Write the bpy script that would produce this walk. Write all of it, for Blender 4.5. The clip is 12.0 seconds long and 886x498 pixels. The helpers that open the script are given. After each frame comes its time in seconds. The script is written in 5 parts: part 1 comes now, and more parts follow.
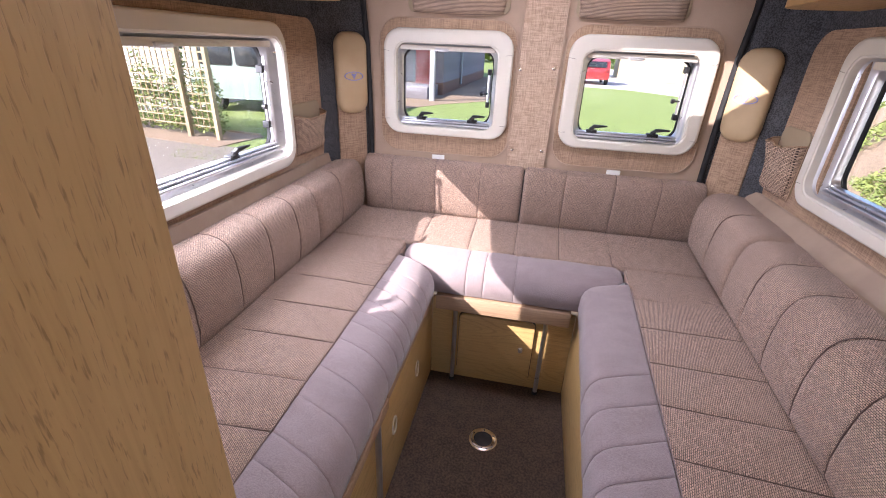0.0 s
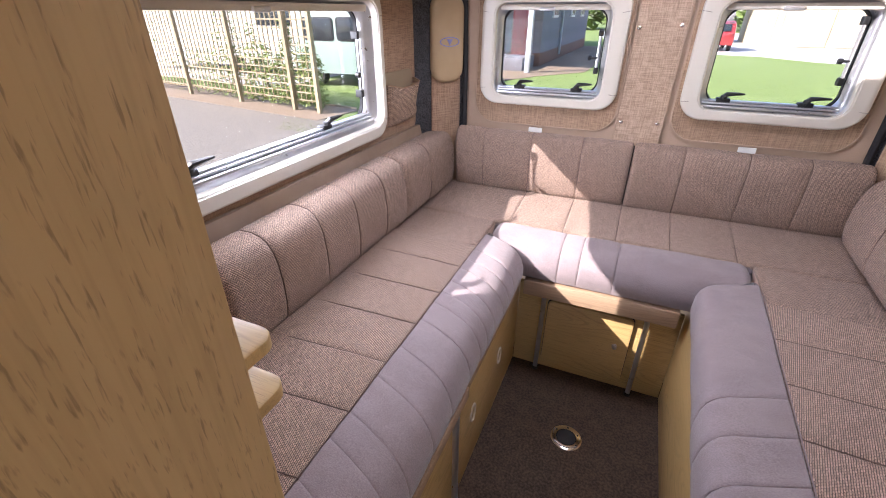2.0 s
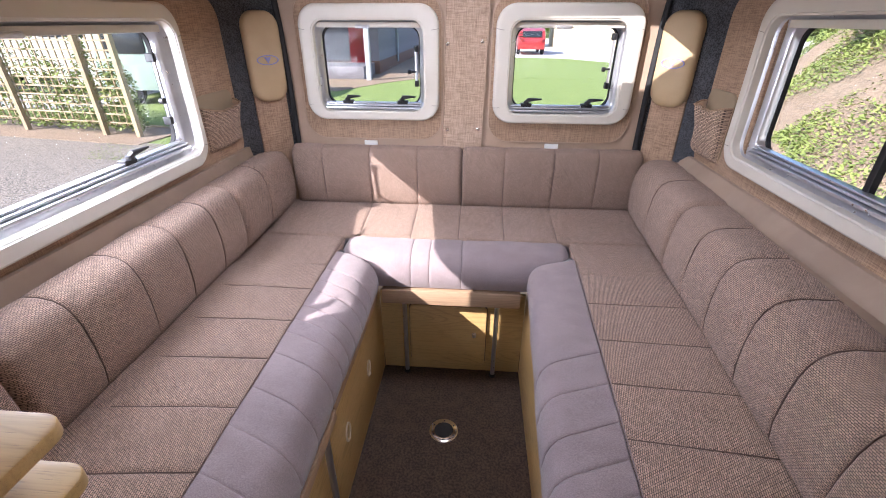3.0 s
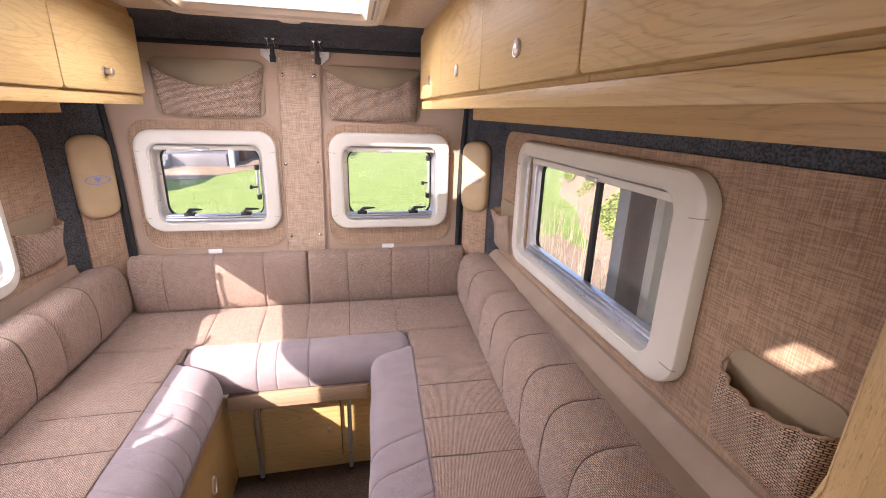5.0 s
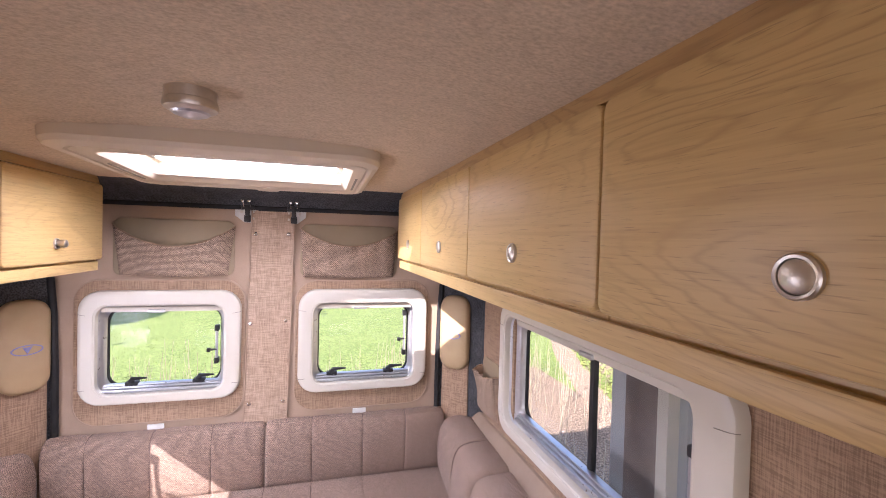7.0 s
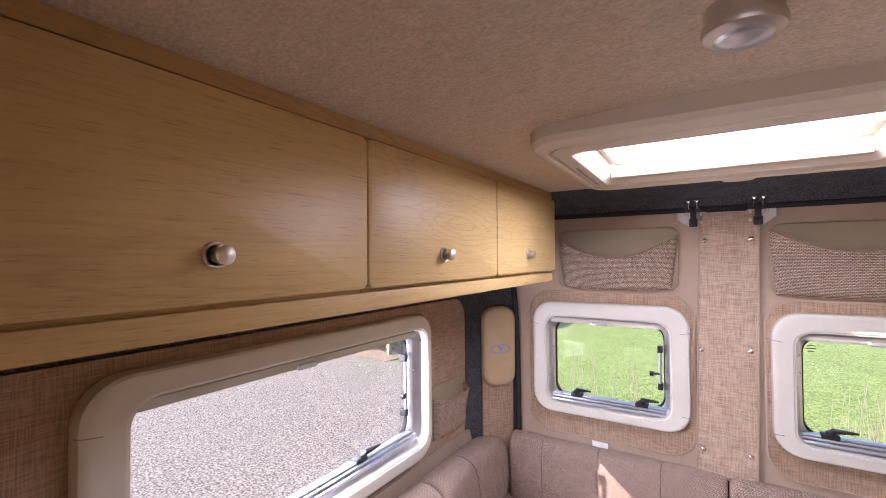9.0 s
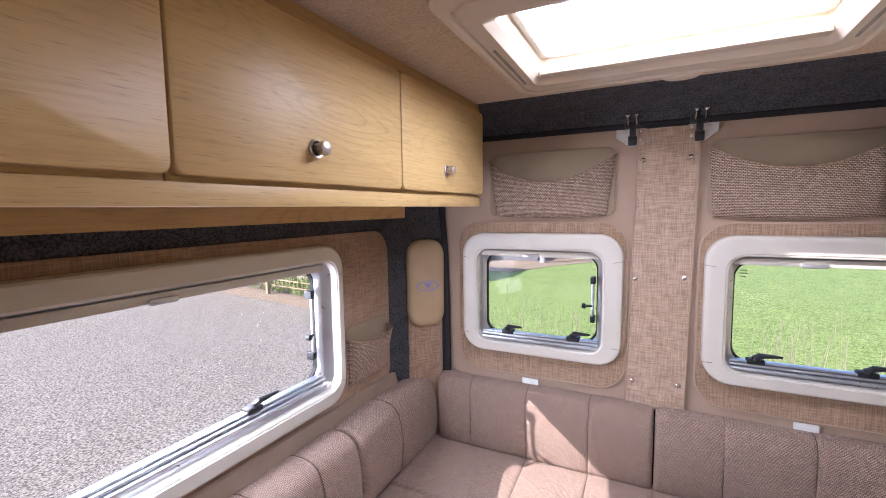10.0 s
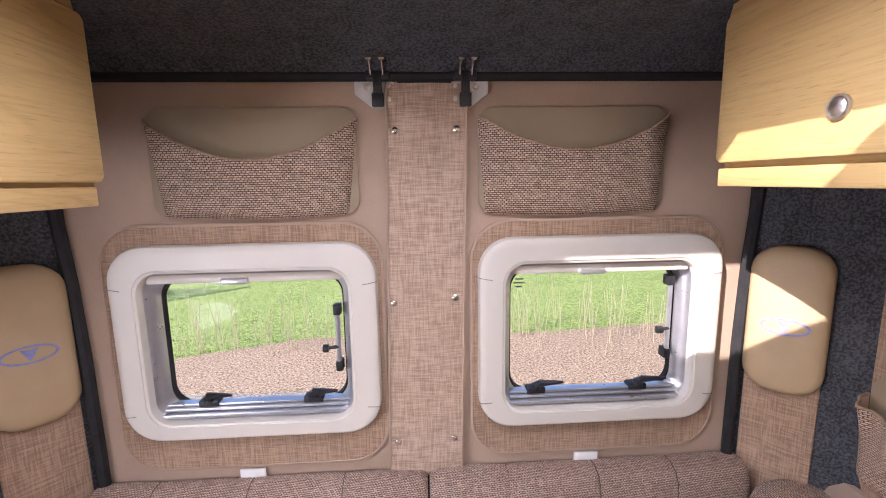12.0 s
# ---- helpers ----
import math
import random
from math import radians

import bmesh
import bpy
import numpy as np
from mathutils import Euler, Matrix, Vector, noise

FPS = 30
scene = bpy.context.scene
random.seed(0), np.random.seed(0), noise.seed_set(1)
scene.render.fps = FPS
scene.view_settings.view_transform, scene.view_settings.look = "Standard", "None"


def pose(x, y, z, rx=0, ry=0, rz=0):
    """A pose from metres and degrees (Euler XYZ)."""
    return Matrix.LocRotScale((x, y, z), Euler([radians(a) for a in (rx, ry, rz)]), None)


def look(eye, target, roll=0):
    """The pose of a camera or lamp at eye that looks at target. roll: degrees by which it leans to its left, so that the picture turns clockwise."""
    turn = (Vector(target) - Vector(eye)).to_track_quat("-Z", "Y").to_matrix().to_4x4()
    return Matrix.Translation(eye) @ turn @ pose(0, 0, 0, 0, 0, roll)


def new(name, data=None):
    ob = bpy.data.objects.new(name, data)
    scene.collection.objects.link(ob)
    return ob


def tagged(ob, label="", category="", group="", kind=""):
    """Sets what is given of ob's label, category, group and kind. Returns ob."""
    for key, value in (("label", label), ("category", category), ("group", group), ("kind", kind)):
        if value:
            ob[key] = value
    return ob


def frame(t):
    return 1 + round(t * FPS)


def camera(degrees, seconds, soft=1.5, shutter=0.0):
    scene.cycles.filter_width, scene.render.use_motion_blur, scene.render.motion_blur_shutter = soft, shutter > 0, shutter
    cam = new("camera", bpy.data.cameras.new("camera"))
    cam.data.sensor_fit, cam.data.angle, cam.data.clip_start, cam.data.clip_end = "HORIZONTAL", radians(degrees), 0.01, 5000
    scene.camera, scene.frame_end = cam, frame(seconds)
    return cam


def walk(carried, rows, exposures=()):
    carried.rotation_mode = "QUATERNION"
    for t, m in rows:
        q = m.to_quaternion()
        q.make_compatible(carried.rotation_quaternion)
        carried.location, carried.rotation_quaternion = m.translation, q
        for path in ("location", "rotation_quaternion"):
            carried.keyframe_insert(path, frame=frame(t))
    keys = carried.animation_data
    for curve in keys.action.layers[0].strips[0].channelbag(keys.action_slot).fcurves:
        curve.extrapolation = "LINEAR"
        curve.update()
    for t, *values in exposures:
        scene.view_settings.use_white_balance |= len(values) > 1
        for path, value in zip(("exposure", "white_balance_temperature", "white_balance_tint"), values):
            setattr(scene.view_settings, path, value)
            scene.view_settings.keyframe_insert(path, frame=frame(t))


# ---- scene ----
cam = camera(91.6, 12.0, soft=1.0)
PATH = [
    (0, (0.019, -1.929, 1.396), (-0.326, -0.154, 0.541), 2.5),
    (0.5, (0.008, -1.926, 1.381), (-0.623, -0.255, 0.481), 2.5),
    (1, (-0.027, -1.906, 1.363), (-0.71, -0.271, 0.435), 3.8),
    (1.5, (-0.035, -1.856, 1.364), (-0.764, -0.253, 0.417), 2.5),
    (2, (-0.024, -1.844, 1.363), (-0.72, -0.233, 0.402), 0.1),
    (2.5, (0.015, -1.839, 1.393), (-0.457, -0.146, 0.438), -0.6),
    (3, (0.055, -1.838, 1.396), (-0.078, -0.075, 0.461), 0.1),
    (3.2, (0.07, -1.833, 1.386), (0.085, -0.067, 0.448), 0.5),
    (4.8, (0.203, -1.989, 1.518), (0.561, -0.164, 0.783), 1.3),
    (5, (0.209, -2.004, 1.55), (0.615, -0.141, 0.948), 1.7),
    (5.5, (0.238, -2.005, 1.621), (0.731, -0.094, 1.297), 2.8),
    (6, (0.247, -2.0, 1.667), (0.78, -0.077, 1.526), 2.5),
    (6.5, (0.244, -1.954, 1.676), (0.807, -0.036, 1.598), 1.8),
    (7, (0.203, -1.873, 1.674), (0.745, 0.051, 1.634), 1.5),
    (7.5, (0.143, -1.8, 1.66), (0.386, 0.185, 1.631), 0.8),
    (7.7, (0.127, -1.762, 1.658), (0.166, 0.238, 1.634), 0.1),
    (9.3, (-0.033, -1.645, 1.621), (-1.159, 0.008, 1.655), -0.4),
    (9.5, (-0.032, -1.612, 1.608), (-1.152, 0.045, 1.623), -0.5),
    (10, (-0.006, -1.456, 1.541), (-0.897, 0.324, 1.358), -0.8),
    (10.5, (0.038, -1.302, 1.503), (-0.548, 0.586, 1.199), -0.6),
    (11, (0.035, -1.17, 1.504), (-0.246, 0.779, 1.154), -0.5),
    (11.5, (-0.005, -1.037, 1.554), (-0.072, 0.931, 1.204), -1.6),
    (12, (-0.01, -0.911, 1.578), (0.103, 1.061, 1.266), -0.9),
]
walk(cam, [(t, look(eye, target, roll)) for t, eye, target, roll in PATH], exposures=((0.0, 1.55, 6150, 25), (0.6, 1.48, 6150, 24), (1.5, 1.48, 6150, 23), (2.5, 1.40, 5950, 20), (3.2, 1.43, 5950, 20), (5.0, 1.68, 6550, 25), (5.5, 1.44, 6600, 26), (6.0, 1.38, 6400, 26), (7.0, 1.74, 6150, 28), (7.5, 1.70, 6050, 30), (9.5, 1.40, 5950, 24), (10.0, 1.32, 5800, 22), (10.5, 1.22, 5850, 22), (11.0, 1.20, 6050, 24), (12.0, 1.34, 6150, 25)))

# ---- world, sun and exposure ----
SUN_WAY = Vector((1.0, 0.87, -0.88)).normalized()
world = bpy.data.worlds.new("sky")
scene.world = world
world.use_nodes = True
wn = world.node_tree.nodes
sky = wn.new("ShaderNodeTexSky")
sky.sky_type, sky.sun_disc = "NISHITA", False
sky.sun_elevation = math.asin(-SUN_WAY.z)
sky.sun_rotation = math.atan2(-SUN_WAY.x, -SUN_WAY.y)
world.node_tree.links.new(sky.outputs[0], wn["Background"].inputs[0])
wn["Background"].inputs[1].default_value = 0.15
sun_data = bpy.data.lights.new("sun", "SUN")
sun_data.energy, sun_data.angle, sun_data.color = 5.0, radians(0.53), (1.0, 0.93, 0.82)
sun = new("sun", sun_data)
sun.matrix_world = look((-8, -8, 12), Vector((-8, -8, 12)) + SUN_WAY)


def opening_lamp(name, watts, at, target, width, height):
    """An added area lamp that stands in for daylight at an opening."""
    d = bpy.data.lights.new(name, "AREA")
    d.shape, d.size, d.size_y, d.energy, d.color = "RECTANGLE", width, height, watts, (0.93, 0.96, 1.0)
    ob = new(name, d)
    ob.matrix_world = look(at, target)
    return ob


# added fill lamps, their strength and aim tuned to brighten the interior
opening_lamp("skylight_daylight", 2.6, (0.0, -0.5825, 1.902), (0.0, -0.5825, 0), 0.52, 0.32)
# front fill lamp, added in an unseen opening towards the cab
opening_lamp("cab_fill", 2.0, (0.0, -3.285, 1.2), (0.0, 0, 1.2), 1.4, 0.58)
opening_lamp("side_window_daylight", 3.8, (-0.935, -0.88, 1.21), (0.7, -0.25, -0.05), 0.66, 0.30)
opening_lamp("side_door_daylight", 0.8, (0.895, -2.83, 0.75), (-1.0, -2.1, 1.45), 0.8, 1.2)


# ---- materials ----
def mat(name, c1, c2=None, rough=0.6, metal=0.0, scale=8.0, stretch=(1, 1, 1), fine=0.0, bump=0.0, bump_scale=200.0, weave=0.0,
        weave_mm=4.5, weave_turn=0.0, dark=None, spec=0.5, sheen=0.0, slub=0.0, vary=0.0, coat=0.0, grain_lo=0.38, grain_hi=0.62, speck=0.2):
    """A surface: two colours mixed by broad noise, fine noise on top, woven threads and relief where asked."""
    m = bpy.data.materials.new(name)
    m.use_nodes = True
    t = m.node_tree
    n, ln = t.nodes, t.links
    b = n["Principled BSDF"]
    b.inputs["Roughness"].default_value, b.inputs["Metallic"].default_value = rough, metal
    b.inputs["Specular IOR Level"].default_value = spec
    b.inputs["Sheen Weight"].default_value, b.inputs["Coat Weight"].default_value = sheen, coat
    c2 = c2 or tuple(v * 0.85 for v in c1)
    co = n.new("ShaderNodeTexCoord")
    geo = n.new("ShaderNodeNewGeometry")
    mp = n.new("ShaderNodeMapping")
    mp.inputs["Scale"].default_value = stretch
    ln.new(geo.outputs["Position"], mp.inputs["Vector"])

    def noise_tex(sc, detail=4.0, rgh=0.55, src=None):
        x = n.new("ShaderNodeTexNoise")
        x.inputs["Scale"].default_value, x.inputs["Detail"].default_value, x.inputs["Roughness"].default_value = sc, detail, rgh
        ln.new((src or mp.outputs["Vector"]), x.inputs["Vector"])
        return x.outputs["Fac"]

    def ramp(fac, lo, hi):
        r = n.new("ShaderNodeMapRange")
        r.inputs["From Min"].default_value, r.inputs["From Max"].default_value = lo, hi
        ln.new(fac, r.inputs["Value"])
        return r.outputs["Result"]

    def mix(fac, a, c, mode="MIX"):
        x = n.new("ShaderNodeMix")
        x.data_type, x.blend_type = "RGBA", mode
        for sock, v in ((x.inputs["Factor"], fac), (x.inputs["A"], a), (x.inputs["B"], c)):
            if isinstance(v, (float, int)):
                sock.default_value = v
            elif isinstance(v, tuple):
                sock.default_value = (*v, 1)
            else:
                ln.new(v, sock)
        return x.outputs["Result"]

    def calc(op, a, c=None):
        x = n.new("ShaderNodeMath")
        x.operation = op
        for i, v in enumerate((a, c)):
            if v is None:
                continue
            if isinstance(v, (float, int)):
                x.inputs[i].default_value = v
            else:
                ln.new(v, x.inputs[i])
        return x.outputs[0]

    col = mix(ramp(noise_tex(scale), grain_lo, grain_hi), c1, c2)
    height = None
    if fine:
        f = noise_tex(bump_scale, 2.0)
        col = mix(fine, col, mix(ramp(f, 0.5 - speck, 0.5 + speck), tuple(v * 0.5 for v in c2), tuple(min(1, v * 1.35) for v in c1)))
        height = f
    elif bump:
        height = noise_tex(bump_scale, 3.0)
    if weave:
        bt = n.new("ShaderNodeTexBrick")
        wv = n.new("ShaderNodeMapping")
        jit = n.new("ShaderNodeVectorMath")
        jit.operation = "MULTIPLY_ADD"
        jn = n.new("ShaderNodeTexNoise")
        jn.inputs["Scale"].default_value = 160.0
        ln.new(co.outputs["UV"], jn.inputs["Vector"])
        ln.new(jn.outputs["Color"], jit.inputs[0])
        jit.inputs[1].default_value = (0.0022, 0.0022, 0)
        ln.new(co.outputs["UV"], jit.inputs[2])
        wv.inputs["Rotation"].default_value = (0, 0, radians(weave_turn))
        ln.new(jit.outputs[0], wv.inputs["Vector"])
        ln.new(wv.outputs[0], bt.inputs["Vector"])
        mm = weave_mm / 1000
        bt.inputs["Scale"].default_value, bt.inputs["Brick Width"].default_value, bt.inputs["Row Height"].default_value = 1.0, mm, mm * 0.52
        bt.inputs["Mortar Size"].default_value, bt.inputs["Mortar Smooth"].default_value, bt.inputs["Bias"].default_value = mm * 0.115, 0.6, 0.0
        bt.inputs["Color1"].default_value = (*(min(1, v * 1.12) for v in c1), 1)
        bt.inputs["Color2"].default_value = (*(v * 0.88 for v in c2), 1)
        bt.inputs["Mortar"].default_value = (*(dark or tuple(v * 0.3 for v in c2)), 1)
        col = mix(weave, col, bt.outputs["Color"])
        height = calc("SUBTRACT", 1.0, bt.outputs["Fac"])
    if slub:
        th = n.new("ShaderNodeMapping")
        th.inputs["Scale"].default_value = (22, 22, 360)
        ln.new(geo.outputs["Position"], th.inputs["Vector"])
        tv = n.new("ShaderNodeMapping")
        tv.inputs["Scale"].default_value = (400, 400, 20)
        ln.new(geo.outputs["Position"], tv.inputs["Vector"])
        f = calc("MULTIPLY", calc("ADD", noise_tex(1.0, 3, 0.6, th.outputs[0]), noise_tex(1.0, 3, 0.6, tv.outputs[0])), 0.5)
        col = mix(slub, col, mix(ramp(f, 0.42, 0.58), dark or tuple(v * 0.4 for v in c2), tuple(min(1, v * 1.2) for v in c1)))
        height = f
    if vary:
        oi = n.new("ShaderNodeObjectInfo")
        col = mix(vary, col, mix(oi.outputs["Random"], tuple(v * 0.7 for v in c1), tuple(min(1, v * 1.2) for v in c1)))
    ln.new(col, b.inputs["Base Color"])
    if bump and height is not None:
        bp = n.new("ShaderNodeBump")
        bp.inputs["Strength"].default_value, bp.inputs["Distance"].default_value = bump, 0.002
        ln.new(height, bp.inputs["Height"])
        ln.new(bp.outputs["Normal"], b.inputs["Normal"])
    rg = n.new("ShaderNodeMapRange")
    rg.inputs["To Min"].default_value, rg.inputs["To Max"].default_value = max(0.0, rough - 0.07), min(1.0, rough + 0.07)
    ln.new(noise_tex(scale * 3, 3), rg.inputs["Value"])
    ln.new(rg.outputs[0], b.inputs["Roughness"])
    return m


def oak(name, c1, c2, axis, rough=0.42, pore=(26, 620, 0.61, 0.72, 0.55), rings=0.6):
    """Light oak veneer, the grain running along one axis, with broad figure and short dark pores."""
    m = bpy.data.materials.new(name)
    m.use_nodes = True
    t = m.node_tree
    n, ln = t.nodes, t.links
    b = n["Principled BSDF"]
    geo = n.new("ShaderNodeNewGeometry")

    def noise_along(long, across, detail, distort=0.0):
        mp = n.new("ShaderNodeMapping")
        mp.inputs["Scale"].default_value = [long if i == axis else across for i in range(3)]
        ln.new(geo.outputs["Position"], mp.inputs["Vector"])
        x = n.new("ShaderNodeTexNoise")
        x.inputs["Scale"].default_value, x.inputs["Detail"].default_value = 1.0, detail
        x.inputs["Distortion"].default_value = distort
        ln.new(mp.outputs[0], x.inputs["Vector"])
        return x.outputs["Fac"]

    def rampc(fac, stops):
        r = n.new("ShaderNodeValToRGB")
        e = r.color_ramp.elements
        e[0].position, e[0].color = stops[0][0], (*stops[0][1], 1)
        e[1].position, e[1].color = stops[-1][0], (*stops[-1][1], 1)
        for p, c in stops[1:-1]:
            q = e.new(p)
            q.color = (*c, 1)
        ln.new(fac, r.inputs[0])
        return r.outputs[0]

    base = rampc(noise_along(1.1, 9, 3, 0.5), ((0.3, tuple((p + q) / 2 for p, q in zip(c1, c2))), (0.5, c1), (0.7, tuple((2 * p + q) / 3 for p, q in zip(c1, c2)))))

    def calc(op, p, q=0.0):
        k = n.new("ShaderNodeMath")
        k.operation = op
        for j, v in enumerate((p, q)):
            if isinstance(v, (int, float)):
                k.inputs[j].default_value = v
            else:
                ln.new(v, k.inputs[j])
        return k.outputs[0]

    def span(v, lo, hi, top):
        k = n.new("ShaderNodeMapRange")
        k.inputs["From Min"].default_value, k.inputs["From Max"].default_value, k.inputs["To Max"].default_value = lo, hi, top
        ln.new(v, k.inputs["Value"])
        return k.outputs[0]

    def tint(fac, p, q):
        k = n.new("ShaderNodeMix")
        k.data_type = "RGBA"
        ln.new(fac, k.inputs["Factor"])
        ln.new(p, k.inputs["A"])
        k.inputs["B"].default_value = (*q, 1)
        return k.outputs["Result"]

    # growth rings: contour lines of a stretched noise field, stronger in patches
    field = calc("ADD", noise_along(1.5, 7.5, 1.2, 0.25), calc("MULTIPLY", noise_along(14, 130, 2), 0.030))
    ring_line = span(calc("PINGPONG", calc("MULTIPLY", field, 44.0), 1.0), 0.62, 1.0, 1.0)
    patch = span(noise_along(1.3, 4.5, 2), 0.44, 0.60, rings)
    fibre = span(noise_along(6, 240, 3), 0.45, 0.68, 0.42)
    figure = tint(fibre, tint(calc("MULTIPLY", ring_line, patch), base, tuple(v * 0.72 for v in c2)), tuple(v * 0.86 for v in c2))
    pores = noise_along(pore[0], pore[1], 2, 0.3)
    pr = n.new("ShaderNodeMapRange")
    pr.inputs["From Min"].default_value, pr.inputs["From Max"].default_value = pore[2], pore[3]
    pr.inputs["To Max"].default_value = pore[4]
    ln.new(pores, pr.inputs["Value"])
    x = n.new("ShaderNodeMix")
    x.data_type = "RGBA"
    ln.new(pr.outputs[0], x.inputs["Factor"])
    ln.new(figure, x.inputs["A"])
    x.inputs["B"].default_value = (*(v * 0.5 for v in c2), 1)
    ln.new(x.outputs["Result"], b.inputs["Base Color"])
    bp = n.new("ShaderNodeBump")
    bp.inputs["Strength"].default_value, bp.inputs["Distance"].default_value, bp.invert = 0.25, 0.001, True
    ln.new(pr.outputs[0], bp.inputs["Height"])
    ln.new(bp.outputs[0], b.inputs["Normal"])
    rg = n.new("ShaderNodeMapRange")
    rg.inputs["To Min"].default_value, rg.inputs["To Max"].default_value = rough - 0.06, rough + 0.1
    ln.new(noise_along(5, 5, 3), rg.inputs["Value"])
    ln.new(rg.outputs[0], b.inputs["Roughness"])
    return m


def pane_mat(name, tint, gloss=1.0):
    m = bpy.data.materials.new(name)
    m.use_nodes = True
    t = m.node_tree
    n, ln = t.nodes, t.links
    n.remove(n["Principled BSDF"])
    tr, gl, mx, fr = (n.new("ShaderNode" + k) for k in ("BsdfTransparent", "BsdfGlossy", "MixShader", "LayerWeight"))
    cube, gain = n.new("ShaderNodeMath"), n.new("ShaderNodeMath")
    cube.operation, cube.inputs[1].default_value = "POWER", 3.0
    gain.operation, gain.inputs[1].default_value, gain.inputs[2].default_value = "MULTIPLY_ADD", 0.20, 0.012
    tr.inputs[0].default_value = (*tint, 1)
    gl.inputs["Roughness"].default_value = 0.02
    gl.inputs["Color"].default_value = (gloss, gloss, gloss, 1)
    fr.inputs[0].default_value = 0.5
    for a, c in ((fr.outputs["Facing"], cube.inputs[0]), (cube.outputs[0], gain.inputs[0]), (gain.outputs[0], mx.inputs[0]), (tr.outputs[0], mx.inputs[1]), (gl.outputs[0], mx.inputs[2]), (mx.outputs[0], n["Material Output"].inputs[0])):
        ln.new(a, c)
    return m


M_SEAT = mat("woven_upholstery", (0.60, 0.42, 0.325), (0.46, 0.315, 0.24), 0.92, scale=9, weave=0.96, weave_mm=7.0, weave_turn=9, bump=1.0, dark=(0.062, 0.040, 0.033), sheen=0.15)
M_ROLL = mat("mauve_velour", (0.295, 0.236, 0.242), (0.24, 0.19, 0.198), 0.9, scale=11, stretch=(1, 1.6, 1), bump=0.55, bump_scale=330, fine=0.4, sheen=0.3)
M_POCKET = mat("coarse_woven_fabric", (0.62, 0.455, 0.34), (0.50, 0.36, 0.265), 0.95, scale=20, weave=1.0, weave_mm=8.2, bump=0.9, dark=(0.06, 0.038, 0.03))
M_LINEN = mat("slubbed_brown_fabric", (0.40, 0.272, 0.182), (0.33, 0.222, 0.148), 0.93, scale=12, slub=0.55, bump=0.8, dark=(0.17, 0.108, 0.072))
M_STRAP = mat("pale_slubbed_fabric", (0.48, 0.355, 0.265), (0.42, 0.305, 0.225), 0.93, scale=12, slub=0.58, bump=0.8, dark=(0.22, 0.145, 0.10))
M_LEDGE = mat("brown_vinyl_ledge", (0.34, 0.25, 0.185), (0.29, 0.21, 0.155), 0.75, scale=7, bump=0.2, bump_scale=300)
M_ZINC = mat("zinc_plate", (0.66, 0.66, 0.65), (0.55, 0.55, 0.54), 0.5, 0.4, scale=40)
M_STICK = mat("pale_blue_vinyl", (0.25, 0.45, 0.75), (0.3, 0.5, 0.78), 0.5, scale=60)
M_MARK = mat("pale_green_etching", (0.36, 0.44, 0.36), (0.32, 0.40, 0.33), 0.7, scale=60)
M_TRIM = mat("tan_vinyl_trim", (0.44, 0.32, 0.235), (0.39, 0.28, 0.205), 0.8, scale=5, bump=0.2, bump_scale=350, fine=0.1)
M_OLIVE = mat("olive_vinyl", (0.33, 0.255, 0.165), (0.30, 0.23, 0.15), 0.7, scale=6, bump=0.15, bump_scale=300)
M_PAD = mat("tan_leather_pad", (0.46, 0.34, 0.20), (0.42, 0.305, 0.175), 0.55, scale=8, bump=0.2, bump_scale=260)
M_CEIL = mat("brushed_ceiling_felt", (0.60, 0.485, 0.36), (0.53, 0.425, 0.31), 0.95, scale=34, stretch=(1, 1.5, 1), fine=0.35, bump=0.35, bump_scale=170)
M_CHAR = mat("charcoal_carpet", (0.075, 0.078, 0.088), (0.032, 0.034, 0.040), 0.95, scale=26, fine=0.6, bump=0.8, bump_scale=210, speck=0.10)
M_FLOOR = mat("brown_carpet", (0.074, 0.046, 0.031), (0.036, 0.023, 0.016), 0.97, scale=22, fine=0.55, bump=1.0, bump_scale=125, speck=0.13)
M_FRAME = mat("ivory_plastic", (0.63, 0.595, 0.53), (0.60, 0.56, 0.495), 0.4, scale=4, bump=0.04, bump_scale=500)
M_BEIGE = mat("beige_plastic", (0.63, 0.54, 0.43), (0.60, 0.51, 0.40), 0.5, scale=4, bump=0.04, bump_scale=500)
M_JOINT = mat("shadow_grey_joint", (0.28, 0.26, 0.23), (0.25, 0.23, 0.2), 0.8, scale=20)
M_SEAM = mat("dark_seam_thread", (0.16, 0.11, 0.09), (0.125, 0.085, 0.07), 0.9, scale=30)
M_SEAM_M = mat("mauve_seam_thread", (0.32, 0.25, 0.25), (0.28, 0.215, 0.22), 0.9, scale=30)
M_ALU = mat("window_aluminium", (0.62, 0.63, 0.66), (0.55, 0.56, 0.6), 0.3, 0.85, scale=20)
M_STEEL = mat("brushed_nickel", (0.66, 0.61, 0.55), (0.58, 0.54, 0.49), 0.42, 1.0, scale=60, bump=0.05, bump_scale=400)
M_CHROME = mat("polished_chrome", (0.8, 0.8, 0.8), (0.72, 0.72, 0.72), 0.12, 1.0, scale=30)
M_BLACK = mat("black_plastic", (0.018, 0.018, 0.02), (0.012, 0.012, 0.014), 0.45, scale=30)
M_RUBBER = mat("black_rubber", (0.016, 0.016, 0.018), (0.01, 0.01, 0.012), 0.75, scale=30)
M_WHITE = mat("white_label", (0.8, 0.8, 0.78), (0.75, 0.75, 0.73), 0.6, scale=30)
M_BLUE = mat("blue_thread", (0.20, 0.22, 0.50), (0.25, 0.26, 0.52), 0.7, scale=80)
